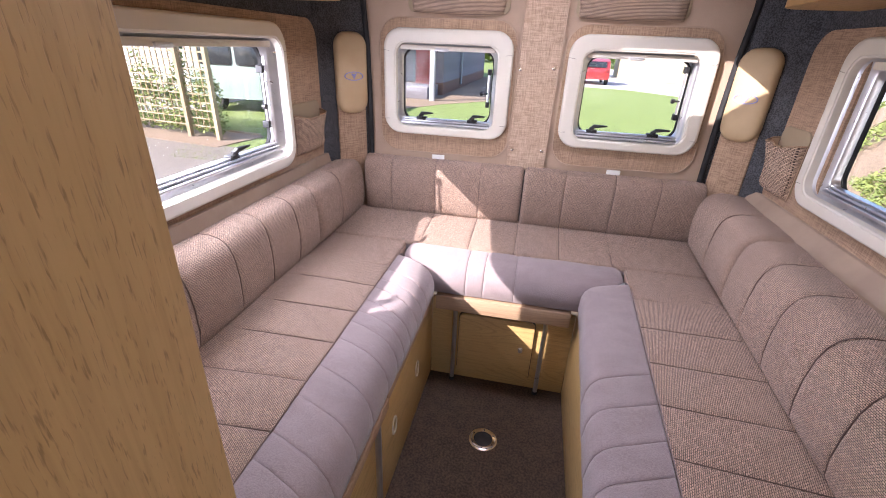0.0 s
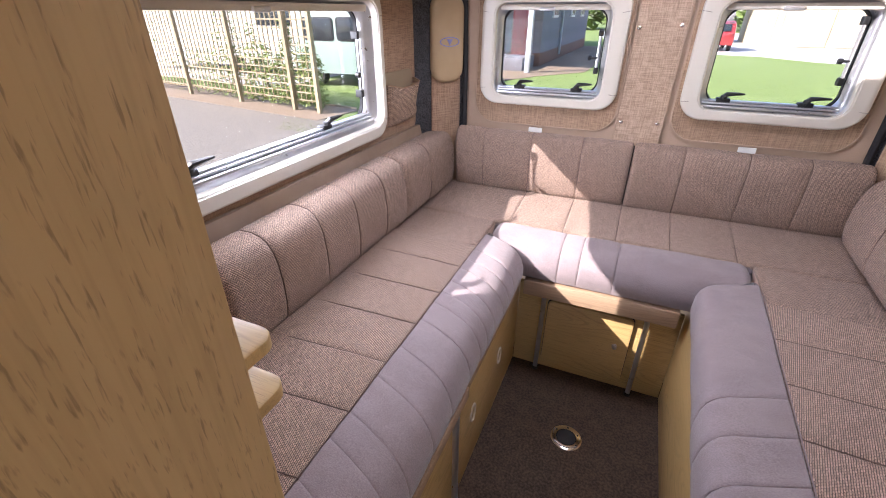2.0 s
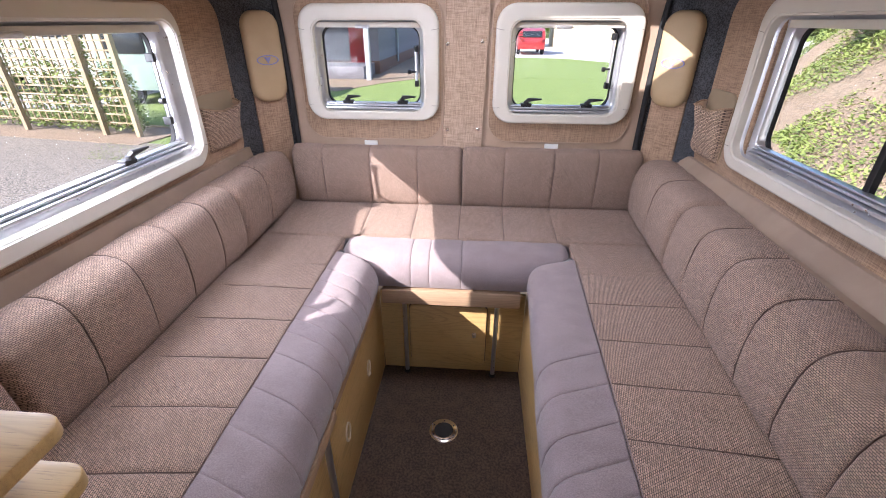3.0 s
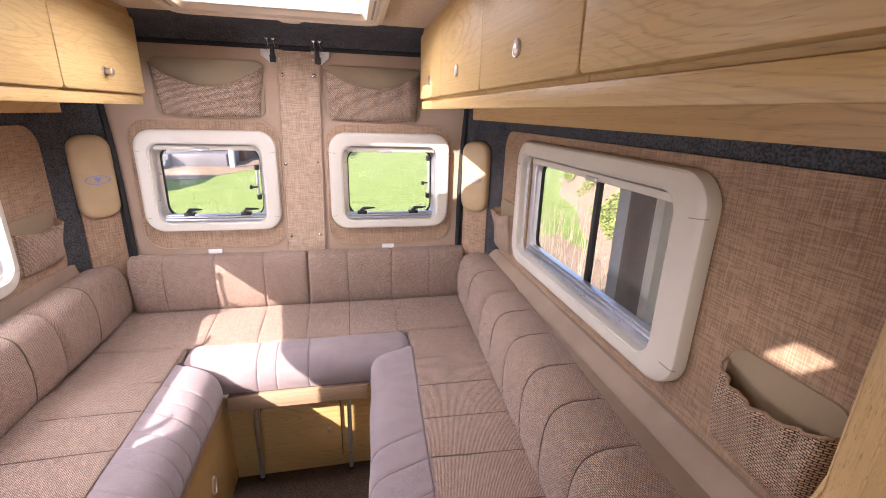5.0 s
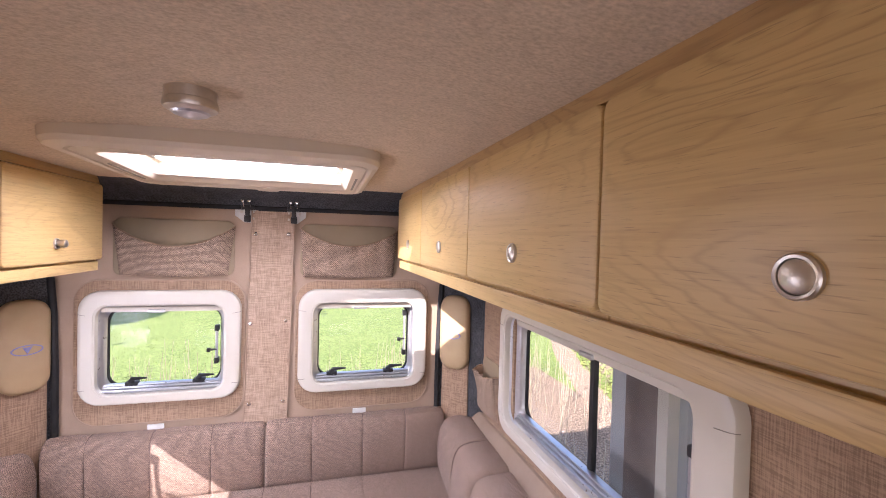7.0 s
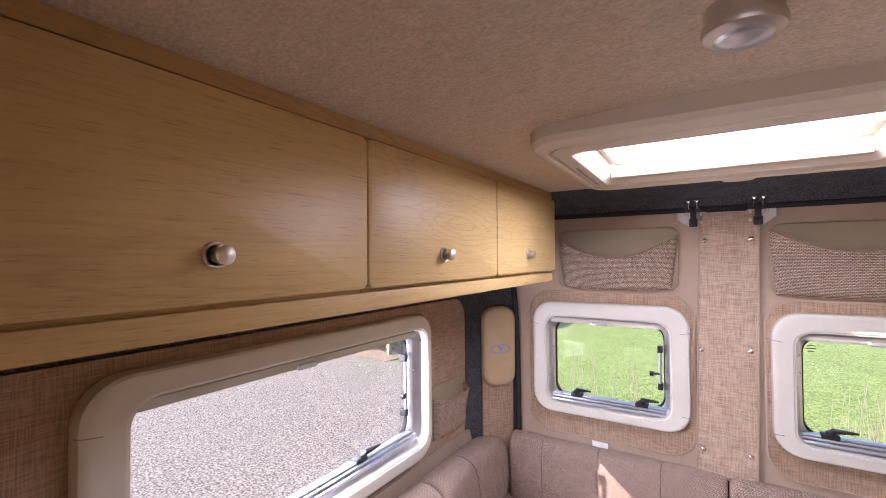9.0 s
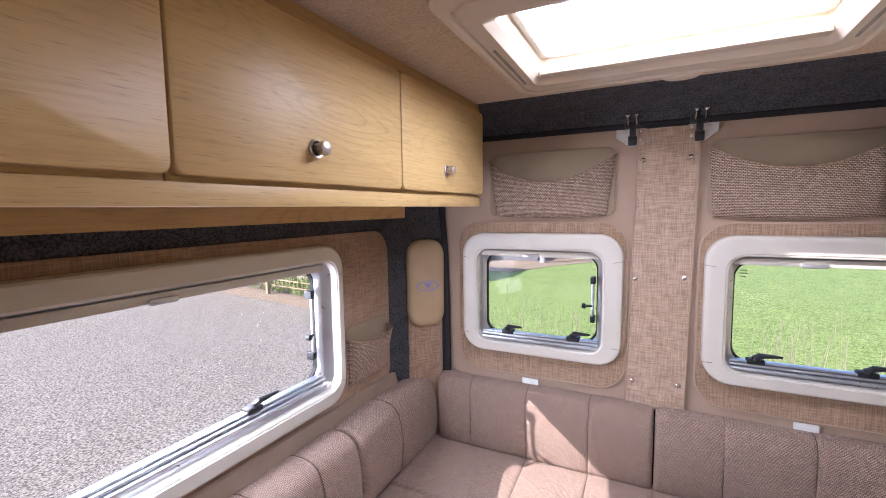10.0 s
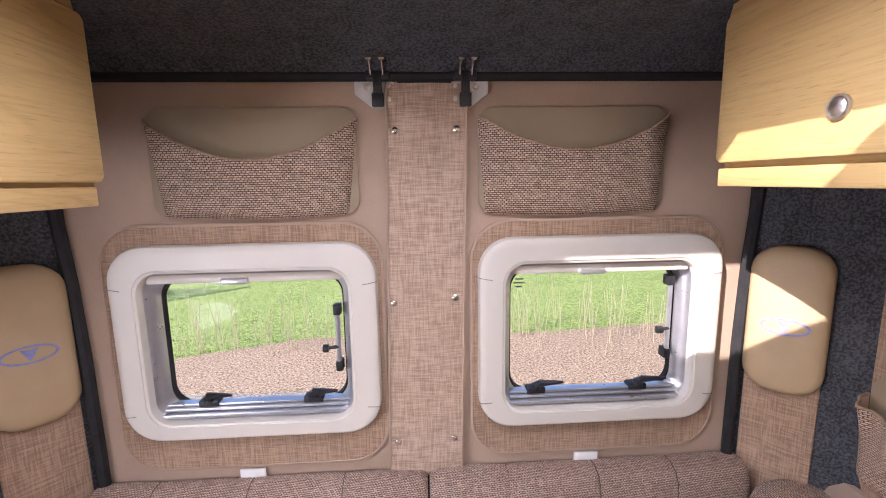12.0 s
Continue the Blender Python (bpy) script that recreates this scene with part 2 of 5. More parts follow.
M_OAK_Y = oak("oak_veneer_lengthwise", (0.58, 0.40, 0.17), (0.49, 0.32, 0.125), 1)
M_OAK_X = oak("oak_veneer_across", (0.58, 0.40, 0.17), (0.49, 0.32, 0.125), 0)
M_OAK_Z = oak("oak_veneer_upright", (0.56, 0.38, 0.175), (0.47, 0.31, 0.13), 2, 0.46, (62, 560, 0.585, 0.71, 0.7), 0.10)
M_OAK_D = oak("oak_trim_honey", (0.50, 0.32, 0.135), (0.42, 0.26, 0.105), 1)
M_BOARD = oak("bare_slat_board", (0.40, 0.27, 0.17), (0.28, 0.18, 0.11), 0, 0.7)
M_BODY = mat("white_body_paint", (0.7, 0.7, 0.68), (0.66, 0.66, 0.64), 0.35, scale=3)
M_TILE = mat("pale_speckled_panel", (0.72, 0.66, 0.56), (0.62, 0.56, 0.47), 0.4, scale=90, grain_lo=0.45, grain_hi=0.6)
M_GLASS = pane_mat("acrylic_glazing", (0.93, 0.94, 0.94))
M_ROOFGLASS = bpy.data.materials.new("milky_roof_glazing")
M_ROOFGLASS.use_nodes = True
nt = M_ROOFGLASS.node_tree
nt.nodes.remove(nt.nodes["Principled BSDF"])
tl, tp, mxs = (nt.nodes.new("ShaderNode" + k) for k in ("BsdfTranslucent", "BsdfTransparent", "MixShader"))
tl.inputs[0].default_value, mxs.inputs[0].default_value = (0.95, 0.96, 0.98, 1), 0.25
for a, c in ((tl.outputs[0], mxs.inputs[1]), (tp.outputs[0], mxs.inputs[2]), (mxs.outputs[0], nt.nodes["Material Output"].inputs[0])):
    nt.links.new(a, c)


# ---- building helpers ----
ORIGIN = {}


def thing(name, at=(0, 0, 0), label="", category="", group="", kind=""):
    ob = new(name)
    ob.location = at
    ob.empty_display_size = 0.05
    ORIGIN[ob.name] = Vector(at)
    return tagged(ob, label, category, group, kind)


def part(name, bm, material, parent=None, label="", smooth=35):
    """Links a bmesh, built in world metres, as one mesh object under a thing or a part."""
    me = bpy.data.meshes.new(name)
    o = ORIGIN[parent.name] if parent else Vector((0, 0, 0))
    bmesh.ops.translate(bm, verts=bm.verts, vec=-o)
    bmesh.ops.recalc_face_normals(bm, faces=bm.faces)
    bm.to_mesh(me)
    bm.free()
    me.materials.append(material)
    if smooth:
        me.polygons.foreach_set("use_smooth", [True] * len(me.polygons))
        me.set_sharp_from_angle(angle=radians(smooth))
    ob = new(name, me)
    ob.parent = parent
    ORIGIN[ob.name] = o
    return tagged(ob, label)


def solo(name, bm, material, label="", category="", kind="", group="", smooth=35):
    return tagged(part(name, bm, material, None, label, smooth), label, category, group, kind)


def box(x0, x1, y0, y1, z0, z1, bevel=0.003, seg=2):
    bm = bmesh.new()
    bmesh.ops.create_cube(bm, size=1)
    bmesh.ops.scale(bm, vec=(abs(x1 - x0), abs(y1 - y0), abs(z1 - z0)), verts=bm.verts)
    bmesh.ops.translate(bm, vec=((x0 + x1) / 2, (y0 + y1) / 2, (z0 + z1) / 2), verts=bm.verts)
    if bevel:
        bmesh.ops.bevel(bm, geom=bm.edges[:], offset=bevel, segments=seg, affect="EDGES", profile=0.5)
    return bm


def loft(loops, cap=True, closed=False, uv=None):
    """A skin over loops of as many points each. uv: metres along the row of loops and round each loop."""
    bm = bmesh.new()
    layer = bm.loops.layers.uv.new("UVMap") if uv else None
    rows = [[bm.verts.new(p) for p in lp] for lp in loops]
    n = len(rows[0])
    pairs = list(zip(rows, rows[1:])) + ([(rows[-1], rows[0])] if closed else [])
    for r, (a, b) in enumerate(pairs):
        for i in range(n):
            f = bm.faces.new((a[i], a[(i + 1) % n], b[(i + 1) % n], b[i]))
            if uv:
                us, vs = uv
                for lp, q in zip(f.loops, ((us[r], vs[i]), (us[r], vs[i + 1]), (us[r + 1], vs[i + 1]), (us[r + 1], vs[i]))):
                    lp[layer].uv = q
    if cap and not closed:
        bm.faces.new(rows[0][::-1])
        bm.faces.new(rows[-1])
    return bm


def lathe(profile, at, axis="Z", seg=24):
    """A turned shape: profile of (radius, height) along the axis."""
    loops = []
    for r, h in profile:
        lp = []
        for i in range(seg):
            a = 2 * math.pi * i / seg
            u, v = max(r, 0.0002) * math.cos(a), max(r, 0.0002) * math.sin(a)
            p = {"Z": (u, v, h), "X": (h, u, v), "Y": (u, h, v)}[axis]
            lp.append((at[0] + p[0], at[1] + p[1], at[2] + p[2]))
        loops.append(lp)
    return loft(loops)


def tube(points, r, seg=8):
    pts = [Vector(p) for p in points]
    loops = []
    for i, p in enumerate(pts):
        d = (pts[min(i + 1, len(pts) - 1)] - pts[max(i - 1, 0)]).normalized()
        a = d.cross(Vector((0.31, 0.17, 0.93)) if abs(d.z) < 0.9 else Vector((1, 0, 0))).normalized()
        b = d.cross(a)
        rr = r[i] if isinstance(r, (list, tuple)) else r
        loops.append([p + rr * (a * math.cos(2 * math.pi * k / seg) + b * math.sin(2 * math.pi * k / seg)) for k in range(seg)])
    return loft(loops)


def rrect(u0, u1, v0, v1, r, n=7):
    """Points round a rectangle with rounded corners."""
    r = max(0.0005, min(r, (u1 - u0) / 2 - 1e-4, (v1 - v0) / 2 - 1e-4))
    pts = []
    for cu, cv, a0 in ((u1 - r, v1 - r, 0), (u0 + r, v1 - r, 90), (u0 + r, v0 + r, 180), (u1 - r, v0 + r, 270)):
        for i in range(n):
            a = radians(a0 + 90 * i / (n - 1))
            pts.append((cu + r * math.cos(a), cv + r * math.sin(a)))
    return pts


def loops_of(place, specs, n=7):
    """Loops from (u0, u1, v0, v1, radius, depth); place(u, v, depth) gives the point."""
    return [[place(u, v, s[5]) for u, v in rrect(*s[:5], n)] for s in specs]


def slab(place, u0, u1, v0, v1, r, d0, d1, edge=0.004):
    """A plate with rounded corners and softened front edge; d0 back, d1 front."""
    e = edge if d1 > d0 else -edge
    return loft(loops_of(place, [(u0, u1, v0, v1, r, d0), (u0, u1, v0, v1, r, d1 - e), (u0 + edge * 0.3, u1 - edge * 0.3, v0 + edge * 0.3, v1 - edge * 0.3, r, d1 - 0.3 * e),
                                 (u0 + edge, u1 - edge, v0 + edge, v1 - edge, max(r - edge, 0.001), d1)]))


def merge(*bms):
    out = bmesh.new()
    for b in bms:
        me = bpy.data.meshes.new("tmp")
        b.to_mesh(me)
        b.free()
        out.from_mesh(me)
        bpy.data.meshes.remove(me)
    return out


def on_rear(u, v, d):
    return (u, -d, v)


def on_left(u, v, d):
    return (-0.875 + d, u, v)


def on_right(u, v, d):
    return (0.875 - d, u, v)


def ceiling_z(x, y):
    """The ceiling is crowned a little towards the front."""
    return 1.853 + 0.04 * max(0.0, 1 - (x / 0.5) ** 2) * min(1.0, max(0.0, (-0.3 - y) / 0.8))


def on_ceiling(u, v, d):
    return (u, v, ceiling_z(u, v) - d)


def pleated(profile, hold, axis, u0, u1, seams, groove=0.007, end_round=0.02, seed=1, skew=0.0, slant=0.0, v_ref=0.44):
    """A padded length of upholstery: a closed profile of (v, w) run along an axis, pinched in at the seams and rounded at both ends.
    hold: how far each profile point follows the pinching."""
    us = set()
    for s in seams:
        for o in (-0.03, -0.016, -0.008, -0.0035, -0.0015, 0, 0.0015, 0.0035, 0.008, 0.016, 0.03):
            if u0 < s + o < u1:
                us.add(round(s + o, 5))
    for i in range(6):
        q = end_round * (1 - math.cos(math.pi / 2 * i / 5))
        us |= {round(u0 + q, 5), round(u1 - q, 5)}
    k = int((u1 - u0) / 0.03)
    for i in range(1, k):
        u = u0 + (u1 - u0) * i / k
        if all(abs(u - s) > 0.012 for s in us):
            us.add(round(u, 5))
    us = sorted(us)
    cv, cw = sum(p[0] for p in profile) / len(profile), sum(p[1] for p in profile) / len(profile)
    n = len(profile)
    area = sum(profile[i][0] * profile[(i + 1) % n][1] - profile[(i + 1) % n][0] * profile[i][1] for i in range(n))
    loops = []
    for u in us:
        g = 0.0
        for s in seams:
            d = abs(u - s)
            g = max(g, groove * (0.7 * math.exp(-d / 0.003) + 0.3 * math.exp(-d / 0.016)))
        e = min(u - u0, u1 - u)
        if e < end_round:
            g += end_round - math.sqrt(max(0, end_round ** 2 - (end_round - e) ** 2))
        lp = []
        for i, (v, w) in enumerate(profile):
            a, b = profile[i - 1], profile[(i + 1) % n]
            tx, ty = b[0] - a[0], b[1] - a[1]
            L = math.hypot(tx, ty) or 1
            nx, ny = (ty / L, -tx / L) if area > 0 else (-ty / L, tx / L)
            wob = noise.noise(Vector((u * 7 + seed, v * 9, w * 9))) * 0.0045
            m = (-g + wob) * hold[i]
            vv, ww = v + nx * m, w + ny * m
            lp.append((vv + skew * (u + 0.5), u + slant * (abs(v) - v_ref), ww) if axis == "Y" else (u, vv, ww))
        loops.append(lp)
    vs = [0.0]
    for i in range(n):
        a, b = profile[i], profile[(i + 1) % n]
        vs.append(vs[-1] + math.hypot(b[0] - a[0], b[1] - a[1]))
    return loft(loops, uv=(us, vs))


def seam_lines(parent, profile, hold, axis, seams, material, sink=0.006, r=0.0014, skew=0.0, slant=0.0, v_ref=0.44):
    """A stitched thread lying in each pinched seam."""
    n = len(profile)
    area = sum(profile[i][0] * profile[(i + 1) % n][1] - profile[(i + 1) % n][0] * profile[i][1] for i in range(n))
    for s in seams:
        pts = []
        for i, (v, w) in enumerate(profile):
            if hold[i] < 0.3:
                continue
            a, b = profile[i - 1], profile[(i + 1) % n]
            tx, ty = b[0] - a[0], b[1] - a[1]
            L = math.hypot(tx, ty) or 1
            nx, ny = (ty / L, -tx / L) if area > 0 else (-ty / L, tx / L)
            wob = noise.noise(Vector((s * 7, v * 9, w * 9))) * 0.001
            vv, ww = v - nx * sink * hold[i], w - ny * sink * hold[i] + wob
            pts.append((vv + skew * (s + 0.5), s + slant * (abs(v) - v_ref), ww) if axis == "Y" else (s, vv, ww))
        part("seam", tube(pts, r, 5), material, parent)


def arc(cv, cw, r, a0, a1, n):
    return [(cv + r * math.cos(radians(a0 + (a1 - a0) * i / n)), cw + r * math.sin(radians(a0 + (a1 - a0) * i / n))) for i in range(n + 1)]


# ---- large structure ----
# opening (u0, u1, v0, v1) and outer edge of each window's inner frame
REAR_L, REAR_L_OUT = (-0.582, -0.170, 1.073, 1.392), (-0.645, -0.100, 1.030, 1.456)
REAR_R, REAR_R_OUT = (0.185, 0.594, 1.070, 1.392), (0.117, 0.658, 1.026, 1.457)
SIDE_L, SIDE_L_OUT = (-1.335, -0.495, 1.030, 1.385), (-1.415, -0.445, 0.968, 1.444)
SIDE_R, SIDE_R_OUT = (-1.250, -0.480, 1.045, 1.400), (-1.345, -0.392, 0.990, 1.460)


def mixq(a, b, t):
    return tuple(p + (q - p) * t for p, q in zip(a, b))


def grow(q, a):
    return (q[0] - a, q[1] + a, q[2] - a, q[3] + a)


def sheet_with_hole(place, outer, r_out, hole, r_hole, d0, d1, n=7):
    return loft(loops_of(place, [(*outer, r_out, d0), (*outer, r_out, d1), (*hole, r_hole, d1), (*hole, r_hole, d0)], n), cap=False, closed=True)


solo("floor", box(-0.93, 0.93, -3.3, 0.06, -0.05, 0.0, 0), M_FLOOR, "dark brown short-pile carpet on the van floor", "floor", "structure")
solo("wall_left", sheet_with_hole(on_left, (-3.3, 0.06, 0.0, 1.95), 0.001, grow(SIDE_L, 0.02), 0.04, -0.055, -0.012), M_CHAR, "van side wall lined with charcoal carpet", "wall", "structure")
solo("wall_right", sheet_with_hole(on_right, (-2.36, 0.06, 0.0, 1.95), 0.001, grow(SIDE_R, 0.02), 0.04, -0.055, -0.012), M_CHAR, "van side wall lined with charcoal carpet", "wall", "structure")


def on_front(u, v, d):
    return (u, -3.3 + d, v)


# unseen wall closing the front; its opening is added to admit light
solo("wall_front", sheet_with_hole(on_front, (-0.93, 0.93, 0.0, 1.95), 0.001, (-0.72, 0.72, 0.9, 1.5), 0.08, -0.04, 0.0), M_TRIM, "plain unseen front wall with an opening added for fill light", "wall", "structure")
SKY_IN, SKY_OUT = (-0.262, 0.262, -0.745, -0.420), (-0.328, 0.332, -0.908, -0.345)
# unseen roof hole, added so the sun throws a spot on the right wall
SPOT_HOLE = (0.01, 0.12, -2.305, -2.195)
bm = bmesh.new()
xs = sorted({-0.93, -0.5, -0.4, -0.15, 0.0, 0.15, 0.4, 0.5, 0.93, SKY_IN[0] - 0.012, SKY_IN[1] + 0.012, SPOT_HOLE[0], SPOT_HOLE[1]})
ys = sorted({-3.3, -2.8, -2.0, -1.7, -1.4, -1.1, -0.9, -0.6, -0.3, -0.215, SKY_IN[2] - 0.012, SKY_IN[3] + 0.012, SPOT_HOLE[2], SPOT_HOLE[3]})
holes = (grow(SKY_IN, 0.012), SPOT_HOLE)


def solid(cx, cy):
    return not any(h[0] < cx < h[1] and h[2] < cy < h[3] for h in holes)


for k in range(2):
    vs = {(x, y): bm.verts.new((x, y, ceiling_z(x, y) + 0.05 * k)) for x in xs for y in ys}
    for x0, x1 in zip(xs, xs[1:]):
        for y0, y1 in zip(ys, ys[1:]):
            if solid((x0 + x1) / 2, (y0 + y1) / 2):
                bm.faces.new((vs[x0, y0], vs[x1, y0], vs[x1, y1], vs[x0, y1]))
solo("ceiling", bm, M_CEIL, "tan brushed felt ceiling lining", "ceiling", "structure")

header = [(-0.226, 1.8535), (-0.21, 1.850), (-0.14, 1.843), (-0.085, 1.831), (-0.035, 1.812), (-0.012, 1.792), (0.06, 1.787), (0.06, 1.95), (-0.226, 1.95)]
solo("header", loft([[(x, y, z) for y, z in header] for x in (-0.93, -0.3, 0.3, 0.93)]), M_CHAR, "charcoal carpeted header above the rear doors", "header", "structure")
solo("trim", tube([(-0.74, -0.004, 1.786), (0, -0.004, 1.786), (0.74, -0.004, 1.786)], 0.011), M_RUBBER, "black rubber door seal under the header", "seal", "structure")


def rear_door(name, x0, x1, opening, out, sur):
    d = thing(name, ((x0 + x1) / 2, 0.02, 0.5), "tan vinyl-lined rear van door with a fabric window surround", "door", "rear doors", "structure")
    part("door_lining", sheet_with_hole(on_rear, (x0, x1, 0.45, 1.785), 0.012, grow(opening, 0.02), 0.04, -0.06, -0.008), M_TRIM, d)
    part("window_surround", sheet_with_hole(on_rear, sur, 0.085, grow(opening, 0.02), 0.04, -0.0085, -0.001), M_LINEN, d, "slubbed brown fabric panel round the window")
    rim = loops_of(on_rear, [(*grow(sur, 0.002), 0.087, -0.0085), (*grow(sur, 0.002), 0.087, 0.0), (*grow(sur, -0.003), 0.082, 0.0012), (*grow(sur, -0.004), 0.081, -0.004)])
    part("piping", loft(rim, cap=False, closed=True), M_TRIM, d)
    return d


# hidden strip added behind the door gap to stop sun leaking in
solo("door_joint", box(-0.012, 0.012, 0.010, 0.058, 0.45, 1.785, 0.002), M_RUBBER, "unseen black strip added to block light at the rear door gap", "seal", "structure")
rear_door("door_1", -0.727, -0.003, REAR_L, REAR_L_OUT, (-0.668, -0.088, 0.947, 1.496))
rear_door("door_2", 0.003, 0.727, REAR_R, REAR_R_OUT, (0.102, 0.672, 0.945, 1.493))


def window(name, place, opening, out, label, latches, stay, r_out=0.075, r_in=0.035, bar=None, depth=0.024, group="", lips=(0.88, 0.88, 0.84, 0.90)):
    """A caravan window: moulded inner frame, aluminium reveal, black seal, acrylic pane, blind cassette, catches and a stay."""
    c = place((opening[0] + opening[1]) / 2, opening[2], 0)
    w = thing(name, c, label, "window", group, "structure")
    o, i = out, opening

    def mid(t):
        return tuple(a + (b - a) * t for a, b in zip(o, i))

    j = tuple(p + (q - p) * f for p, q, f in zip(o, i, lips))
    specs = [(*o, r_out, -0.004), (*o, r_out, depth * 0.62), (*mid(0.04), r_out * 0.97, depth * 0.86), (*mid(0.12), r_out * 0.92, depth * 0.98), (*mid(0.26), r_out * 0.85, depth),
             (*mixq(o, j, 0.86), r_in + 0.016, depth * 0.95), (*mixq(o, j, 0.88), r_in + 0.015, depth * 0.86), (*mixq(o, j, 0.97), r_in + 0.012, depth * 0.80), (*j, r_in + 0.010, depth * 0.62), (*j, r_in + 0.010, -0.030), (*o, r_out, -0.030)]
    part("frame", loft(loops_of(place, specs, 9), cap=False, closed=True), M_FRAME, w, "ivory moulded plastic window frame", 28)
    # mould joints near the corners
    ladder = [(0.0, 0.62), (0.04, 0.86), (0.12, 0.98), (0.26, 1.0), (0.42, 0.985)]
    for k in (0, 1):
        for v, tilt in ((o[3] - 0.085, 0.012), (o[2] + 0.060, -0.004)):
            pts = [place(o[k] + (i[k] - o[k]) * t, v - tilt * t, depth * d + 0.0004) for t, d in ladder]
            part("joint", tube(pts, 0.0009, 5), M_JOINT, w)
    alu = [(*grow(j, 0.002), r_in + 0.010, 0.004), (*grow(mixq(j, i, 0.45), 0.0), r_in + 0.006, -0.010), (*i, r_in + 0.004, -0.014), (*grow(i, -0.004), r_in, -0.018), (*grow(i, -0.009), r_in + 0.01, -0.030), (*grow(i, -0.012), r_in + 0.01, -0.044), (*grow(j, 0.002), r_in, -0.044)]
    part("reveal", loft(loops_of(place, alu, 9), cap=False, closed=True), M_ALU, w, "bare aluminium window reveal", 50)
    seal = [(*grow(i, -0.008), r_in + 0.01, -0.034), (*grow(i, -0.0125), r_in + 0.012, -0.036), (*grow(i, -0.0145), r_in + 0.012, -0.046), (*grow(i, -0.008), r_in + 0.01, -0.050)]
    part("seal", loft(loops_of(place, seal, 9), cap=False, closed=True), M_RUBBER, w, "black rubber seal", 50)
    g = part("pane", slab(place, *grow(i, -0.012), r_in + 0.012, -0.046, -0.042, 0.001), M_GLASS, w, "clear acrylic pane")
    g.visible_shadow = False
    # sill rails and the blind cassette
    a0, a1, b0, b1 = opening
    part("sill_rail", merge(slab(place, a0 + 0.006, a1 - 0.006, b0 - 0.001, b0 + 0.007, 0.002, -0.03, 0.004, 0.001), slab(place, a0 + 0.006, a1 - 0.006, b0 + 0.010, b0 + 0.016, 0.002, -0.03, -0.006, 0.001),
                            slab(place, a0 + 0.006, a1 - 0.006, b0 + 0.018, b0 + 0.023, 0.002, -0.036, -0.014, 0.001)), M_ALU, w)
    part("blind_cassette", slab(place, a0 + 0.004, a1 - 0.004, b1 - 0.018, b1 + 0.001, 0.003, -0.032, 0.002, 0.002), M_FRAME, w)
    hu = a0 + (a1 - a0) * 0.45
    part("blind_handle", slab(place, hu - 0.028, hu + 0.028, b1 - 0.021, b1 - 0.008, 0.003, 0.0, 0.010, 0.003), M_ALU, w)
    if bar is not None:
        part("mullion", slab(place, bar - 0.009, bar + 0.009, b0, b1, 0.003, -0.046, -0.030, 0.003), M_BLACK, w, "black mullion")
    for u in latches:
        k = part("catch", slab(place, u - 0.022, u + 0.022, b0 + 0.014, b0 + 0.030, 0.004, -0.036, -0.012, 0.003), M_BLACK, w, "black plastic window catch")
        p = [place(u - 0.004, b0 + 0.030, -0.016), place(u + 0.006, b0 + 0.045, -0.006), place(u + 0.030, b0 + 0.048, 0.0), place(u + 0.058, b0 + 0.049, 0.002)]
        part("lever", merge(tube(p, [0.009, 0.0085, 0.006, 0.003]), lathe([(0.0, -0.008), (0.011, -0.006), (0.011, 0.006), (0.0, 0.008)], place(u, b0 + 0.034, -0.014), "Z", 12)), M_BLACK, k)
    if stay:
        u, v0, v1 = stay
        part("stay", tube([place(u, v0, -0.022), place(u, v1, -0.022)], 0.0055), M_ALU, w, "aluminium telescopic stay")
        for v in (v0, v1):
            part("stay_bracket", slab(place, u - 0.008, u + 0.008, v - 0.012, v + 0.012, 0.003, -0.04, -0.016, 0.003), M_BLACK, w)
        vm = v0 + (v1 - v0) * 0.35
        part("stay_knob", merge(tube([place(u, vm, -0.02), place(u - 0.026, vm, -0.012)], 0.004), lathe([(0, -0.008), (0.009, -0.006), (0.009, 0.006), (0, 0.008)], place(u - 0.026, vm, -0.012), "X", 10)), M_BLACK, w)
    return w


window("window_1", on_rear, REAR_L, REAR_L_OUT, "small ivory-framed acrylic window in the rear door", (-0.485, -0.255), (-0.194, 1.17, 1.30), group="rear windows")
window("window_2", on_rear, REAR_R, REAR_R_OUT, "small ivory-framed acrylic window in the sunlit rear door", (0.255, 0.497), (0.566, 1.17, 1.345), group="rear windows")
window("window_3", on_left, SIDE_L, SIDE_L_OUT, "wide ivory-framed acrylic window over the bench", (-1.235, -0.745), (-0.530, 1.12, 1.30), depth=0.030, lips=(0.95, 0.55, 0.72, 0.85))
window("window_4", on_right, SIDE_R, SIDE_R_OUT, "wide ivory-framed window with a black mullion", (), (-1.215, 1.11, 1.28), bar=-0.880, depth=0.030, lips=(0.95, 0.50, 0.72, 0.85))

